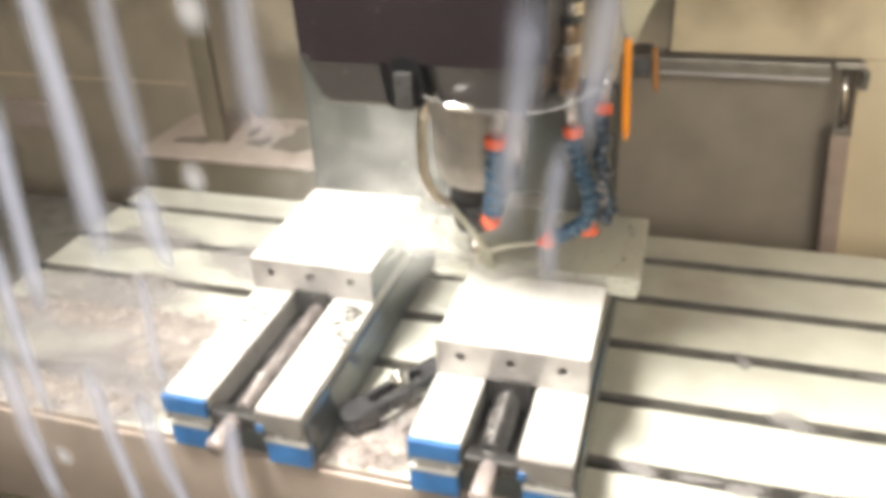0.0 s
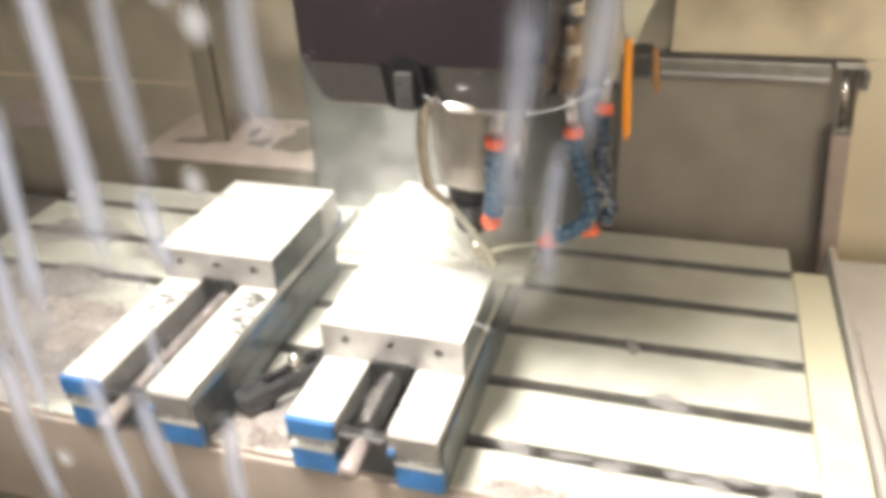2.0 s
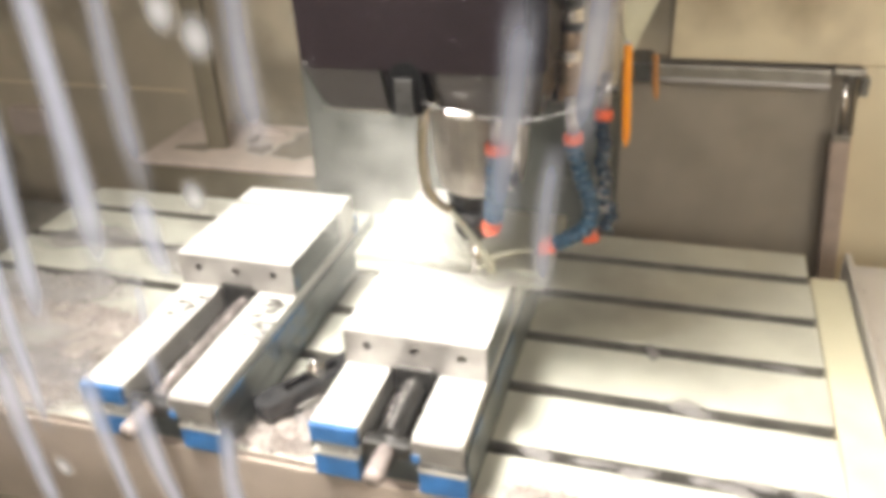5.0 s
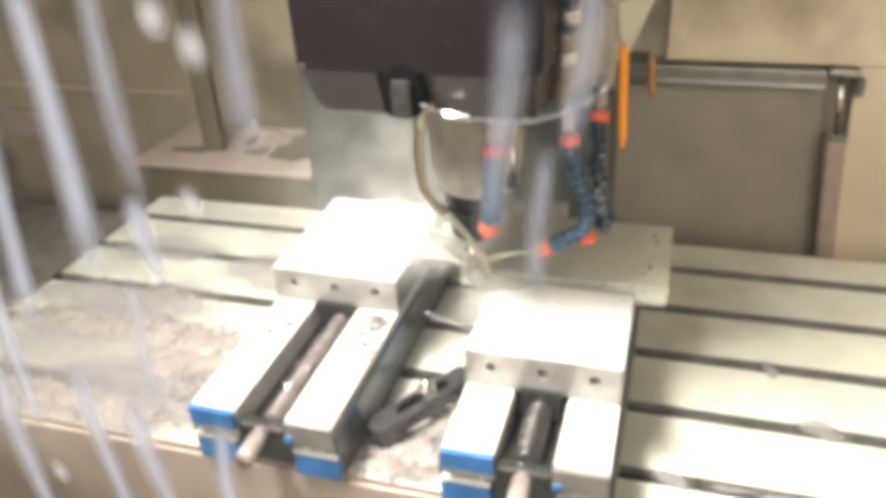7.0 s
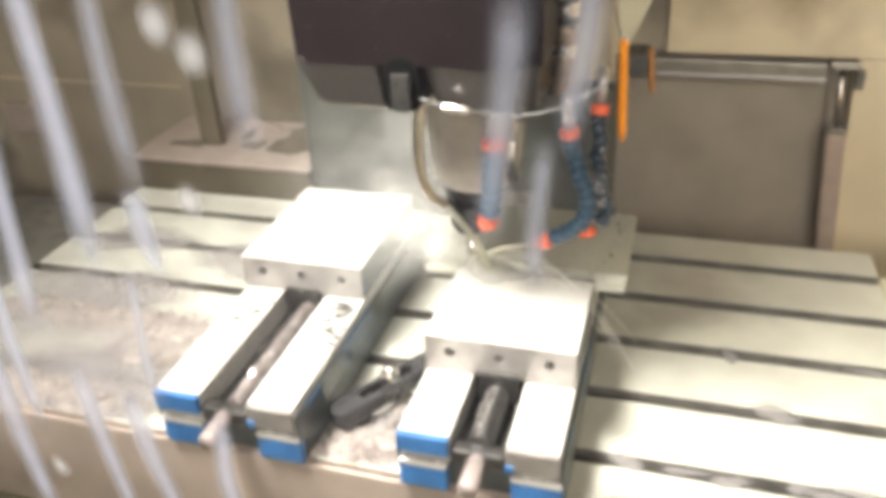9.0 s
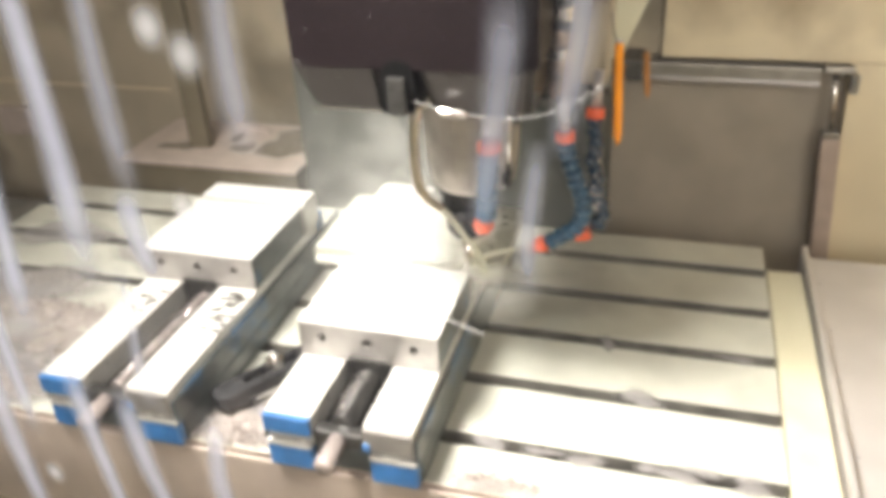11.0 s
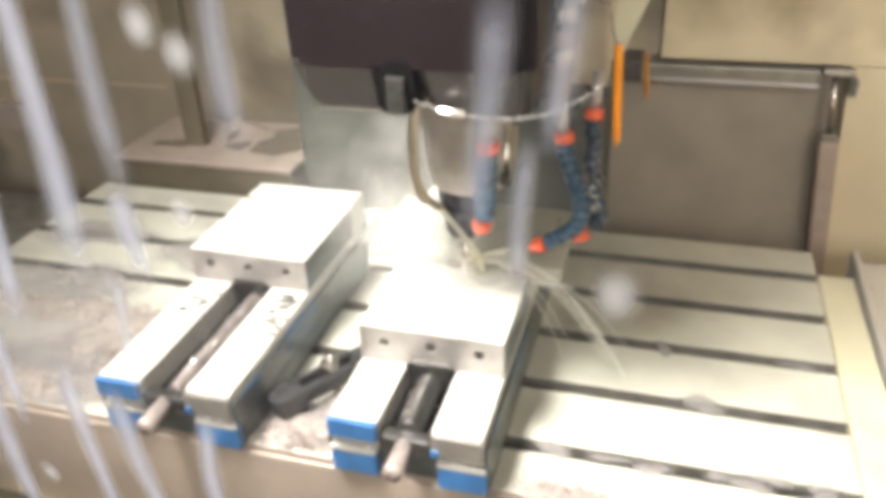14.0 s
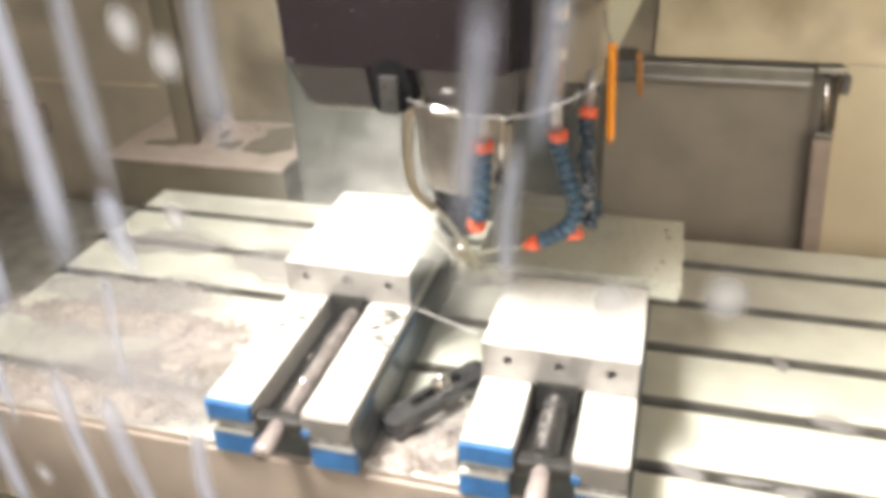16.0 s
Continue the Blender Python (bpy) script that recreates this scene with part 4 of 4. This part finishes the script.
def puddles():
    """Dark wet patches left standing on the ways of the empty vise."""
    rnd = random.Random(11)
    pd = thing("coolant_puddles", pose(-0.676, -0.05, 0.0732), "dark standing coolant patches on the vise ways", "puddle")
    for k in range(30):
        right = rnd.random() < 0.75
        x = rnd.triangular(0.036, 0.071, 0.066) if right else rnd.uniform(-0.068, -0.034)
        y = rnd.triangular(-0.135, -0.042, -0.06) if right else rnd.uniform(-0.105, -0.055)
        r = rnd.uniform(0.0022, 0.0056)
        part("patch", blot(rnd, x, y, 1.7 * r, 0.7 * r, 0.0, 0.0005), M["puddle"], pd, smooth=True)
    rides(pd)


def head_specks():
    """Drops clinging to the head cover's front."""
    rnd = random.Random(5)
    bm = bmesh.new()
    for k in range(60):
        left = rnd.random() < 0.5
        x = -0.459 - 0.004 * rnd.random() if left else rnd.uniform(-0.44, -0.25)
        y = rnd.uniform(-0.158, -0.155) if left else -0.1755
        m = Matrix.Translation((x, y, rnd.uniform(0.37, 0.47) if not left else rnd.uniform(0.388, 0.47))) @ Matrix.Diagonal((1, 0.6, rnd.uniform(1, 2.4), 1))
        bmesh.ops.create_icosphere(bm, subdivisions=1, radius=rnd.uniform(0.00015, 0.00042), matrix=m)
    tagged(link("clinging_drops", bm, M["droplet"], smooth=True), "tiny bright coolant drops clinging to the head cover", "drops", "", "stuff")


def vise_foam():
    """Bright foam and wet chips left on the steps of both vises."""
    rnd = random.Random(41)
    for vx in (-0.676, -0.4175):
        fm = thing("coolant_foam", pose(vx, -0.262, 0.0375), "white coolant foam on the vise step", "foam", "foam on the vises")
        for k in range(9):
            x = rnd.choice((-1, 1)) * rnd.uniform(0.036, 0.070)
            part("blob", blot(rnd, x, rnd.uniform(-0.016, -0.006), rnd.uniform(0.003, 0.008), rnd.uniform(0.002, 0.005), 0.0, 0.0012), M["droplet"], fm, smooth=True)
        rides(fm)
        bm = bmesh.new()
        for k in range(34):
            c = Vector((vx + rnd.choice((-1, 1)) * rnd.uniform(0.012, 0.076), rnd.uniform(-0.2815, -0.262), 0.0385))
            turn = Euler((rnd.uniform(-0.4, 0.4), rnd.uniform(-0.4, 0.4), rnd.uniform(0, 6.28))).to_matrix()
            rad, wide, arc = rnd.uniform(0.0015, 0.004), rnd.uniform(0.0005, 0.001), rnd.uniform(1.2, 3.5)
            last = None
            for i in range(5):
                a = arc * i / 4
                q = [bm.verts.new(c + turn @ Vector((rad * math.cos(a), rad * math.sin(a), s * wide))) for s in (-1, 1)]
                if last:
                    bm.faces.new((last[0], q[0], q[1], last[1]))
                last = q
        rides(tagged(link("vise_chips", bm, M["chip"]), "curled bright chips stuck on the vise step", "chips", "chip piles", "stuff"))


def pooled_coolant():
    """Milky coolant lying on the table, over its slots and slurry."""
    rnd = random.Random(31)
    spots = [(-0.97, -0.15, 0.20, 0.13), (-0.88, -0.22, 0.14, 0.06), (-1.02, -0.04, 0.14, 0.07), (-0.86, 0.07, 0.09, 0.05), (-1.05, 0.10, 0.10, 0.05), (-0.55, -0.20, 0.06, 0.06)]
    # small pale patches on the right imitate wet sheen breaking the slots
    spots += [(rnd.uniform(-0.30, -0.03), rnd.choice((-0.2, -0.2, -0.1, -0.1, 0.0)) + rnd.uniform(-0.008, 0.008), rnd.uniform(0.012, 0.034), rnd.uniform(0.006, 0.016)) for _ in range(12)]
    for k, (x, y, ra, rb) in enumerate(spots):
        pl = thing("coolant_pool", pose(x, y, 0.0012 + 0.0004 * (k % 5)), "milky coolant lying on the machine table", "puddle", "pools on the table")
        p1, p2 = rnd.uniform(0, 6), rnd.uniform(0, 6)
        grid = []
        for i in range(9):
            f = i / 8
            row = []
            for j in range(41):
                a = 2 * math.pi * j / 40
                q = f * (1 + 0.2 * math.sin(2 * a + p1) + 0.14 * math.sin(3 * a + p2) + 0.08 * math.sin(6 * a + p1))
                row.append((ra * q * math.cos(a), max(-0.266 - y, rb * q * math.sin(a)), 0.0004 * (1 - f)))
            grid.append(row)
        sheet_of("pool", grid, M["pool"], pl, lambda u, v: min(1.0, 2.2 * (1 - u)))
        rides(pl)


def hose_chips():
    """Bright curled chips and drips caught on the kinked hose."""
    rnd = random.Random(17)
    bm = bmesh.new()
    for k in range(60):
        u = rnd.random() ** 0.6
        c = Vector((-0.199 + 0.006 * u - 0.022 * max(0.0, u - 0.8) / 0.2 + rnd.gauss(0, 0.004), -0.0645 - 0.013 * u, 0.292 - 0.105 * u))
        turn = Euler((rnd.uniform(-0.6, 0.6), rnd.uniform(-0.6, 0.6), rnd.uniform(0, 6.28))).to_matrix()
        rad, wide, arc = rnd.uniform(0.0015, 0.004), rnd.uniform(0.0005, 0.0010), rnd.uniform(1.2, 3.0)
        last = None
        for i in range(5):
            a = arc * i / 4
            q = [bm.verts.new(c + turn @ Vector((rad * math.cos(a), 0.3 * s * wide, rad * math.sin(a) + s * wide))) for s in (-1, 1)]
            if last:
                bm.faces.new((last[0], q[0], q[1], last[1]))
            last = q
    tagged(link("hose_chips", bm, M["chip"]), "bright curled chips caught on the kinked coolant hose", "chips", "chip piles", "stuff")


enclosure()
back_fittings()
machine_table()
vise(-0.676, (-0.088, 0.048), (0.060, 0.100, 0.117), "blue machine vise with closed steel jaws")
vise(-0.4175, (-0.191, -0.062), (0.100, 0.143, 0.086), "blue machine vise holding a flat plate")
workpiece()
strap_clamp()
chips()
slurry()
spindle_head()
head_specks()
puddles()
pooled_coolant()
vise_foam()
coolant_pipe()
head_fittings()
hose_chips()
machine_lamp()
jets()
SPRAY, HAZE, STRANDS = spray()
RUNS = window()
DROPS = [(drop_on_glass(-0.2597, 0.5351, 0.0046), [(0, -0.2597, 0.5351), (3.5, -0.2594, 0.5304), (7, -0.2605, 0.5277), (9, -0.2611, 0.5239), (12.5, -0.2623, 0.5247), (16, -0.2657, 0.5225)]),
         (drop_on_glass(-0.268, 0.545, 0.0046), [(0, -0.268, 0.552), (3.5, -0.2684, 0.5379), (7, -0.2711, 0.5359), (9, -0.2708, 0.5321), (12.5, -0.2727, 0.5322), (16, -0.2772, 0.5308)]),
         (drop_on_glass(-0.2702, 0.4844, 0.0040), [(0, -0.2702, 0.4844), (16, -0.274, 0.472)]),
         (drop_on_glass(-0.3636, 0.3475, 0.0040), [(0, -0.3636, 0.3475), (16, -0.367, 0.340)]),
         (drop_on_glass(-0.1410, 0.60, 0.0056), [(0, -0.1410, 0.600), (10.2, -0.1410, 0.600), (12.2, -0.1410, 0.4690), (14.5, -0.1394, 0.4617), (16, -0.1390, 0.4590)]),
         (drop_on_glass(-0.1130, 0.60, 0.0056), [(0, -0.1130, 0.600), (14.0, -0.1130, 0.600), (14.35, -0.1122, 0.4700), (14.5, -0.1119, 0.4692), (16, -0.1097, 0.4650)])]


def motions():
    for ob, m in RIDERS:
        walk(ob, [(t, Matrix.Translation((x, y, 0)) @ m) for t, x, y in PASSES])
    walk(RUNS, [(t, pose(dx, -0.601, 0)) for t, dx in ((0, 0), (3.5, -0.001), (7, -0.003), (9, -0.0032), (12.5, -0.005), (16, -0.008))])
    walk(STRANDS, [(t, pose(-0.340, -0.050, 0.120, 0, 0, a)) for t, a in ((0, 172), (2, 160), (4, 176), (6, 165), (7.4, 178), (8.0, 115), (8.6, 45), (9.0, 6), (9.6, 2), (10.2, 0), (10.8, 60), (11.4, 130), (12.4, 172), (12.8, 95), (13.2, 20), (13.5, 6), (14.5, 4), (15.2, 4), (15.6, 62), (16, 135))])
    for ob, m in ((BRACKET, pose(-1.128, 0.397, 0.0)), (SEAM, pose(-1.5, 0.635, 0.055))):
        walk(ob, [(t, pose(dx, 0, 0) @ m) for t, dx in ((0, 0), (8, 0), (9, -0.003), (10, -0.012), (12.5, -0.023), (16, -0.030))])
    for ob, rows in DROPS:
        walk(ob, [(t, pose(x, -0.602, z)) for t, x, z in rows])
    # the cutter runs clear of the plate twice, and the mist sinks
    calm = lambda t: max(min(1, max(0, (t - 2.4) / 0.5)) * min(1, max(0, (4.9 - t) / 0.6)), min(1, max(0, (t - 11.0) / 0.6)) * min(1, max(0, (12.95 - t) / 0.4)))
    walk(HAZE, [(t * 0.5, pose(-0.340, -0.050, 0.120 - 0.085 * calm(t * 0.5), -38 * calm(t * 0.5), 0, (1 - calm(t * 0.5)) * 7 * math.sin(t * 1.3))) for t in range(33)])
    walk(SPRAY, [(t * 0.5, pose(-0.340, -0.050, 0.120 - 0.075 * calm(t * 0.5), 0, 0, 9 * math.sin(t * 1.7) + 5 * math.sin(t * 0.7))) for t in range(33)])


motions()
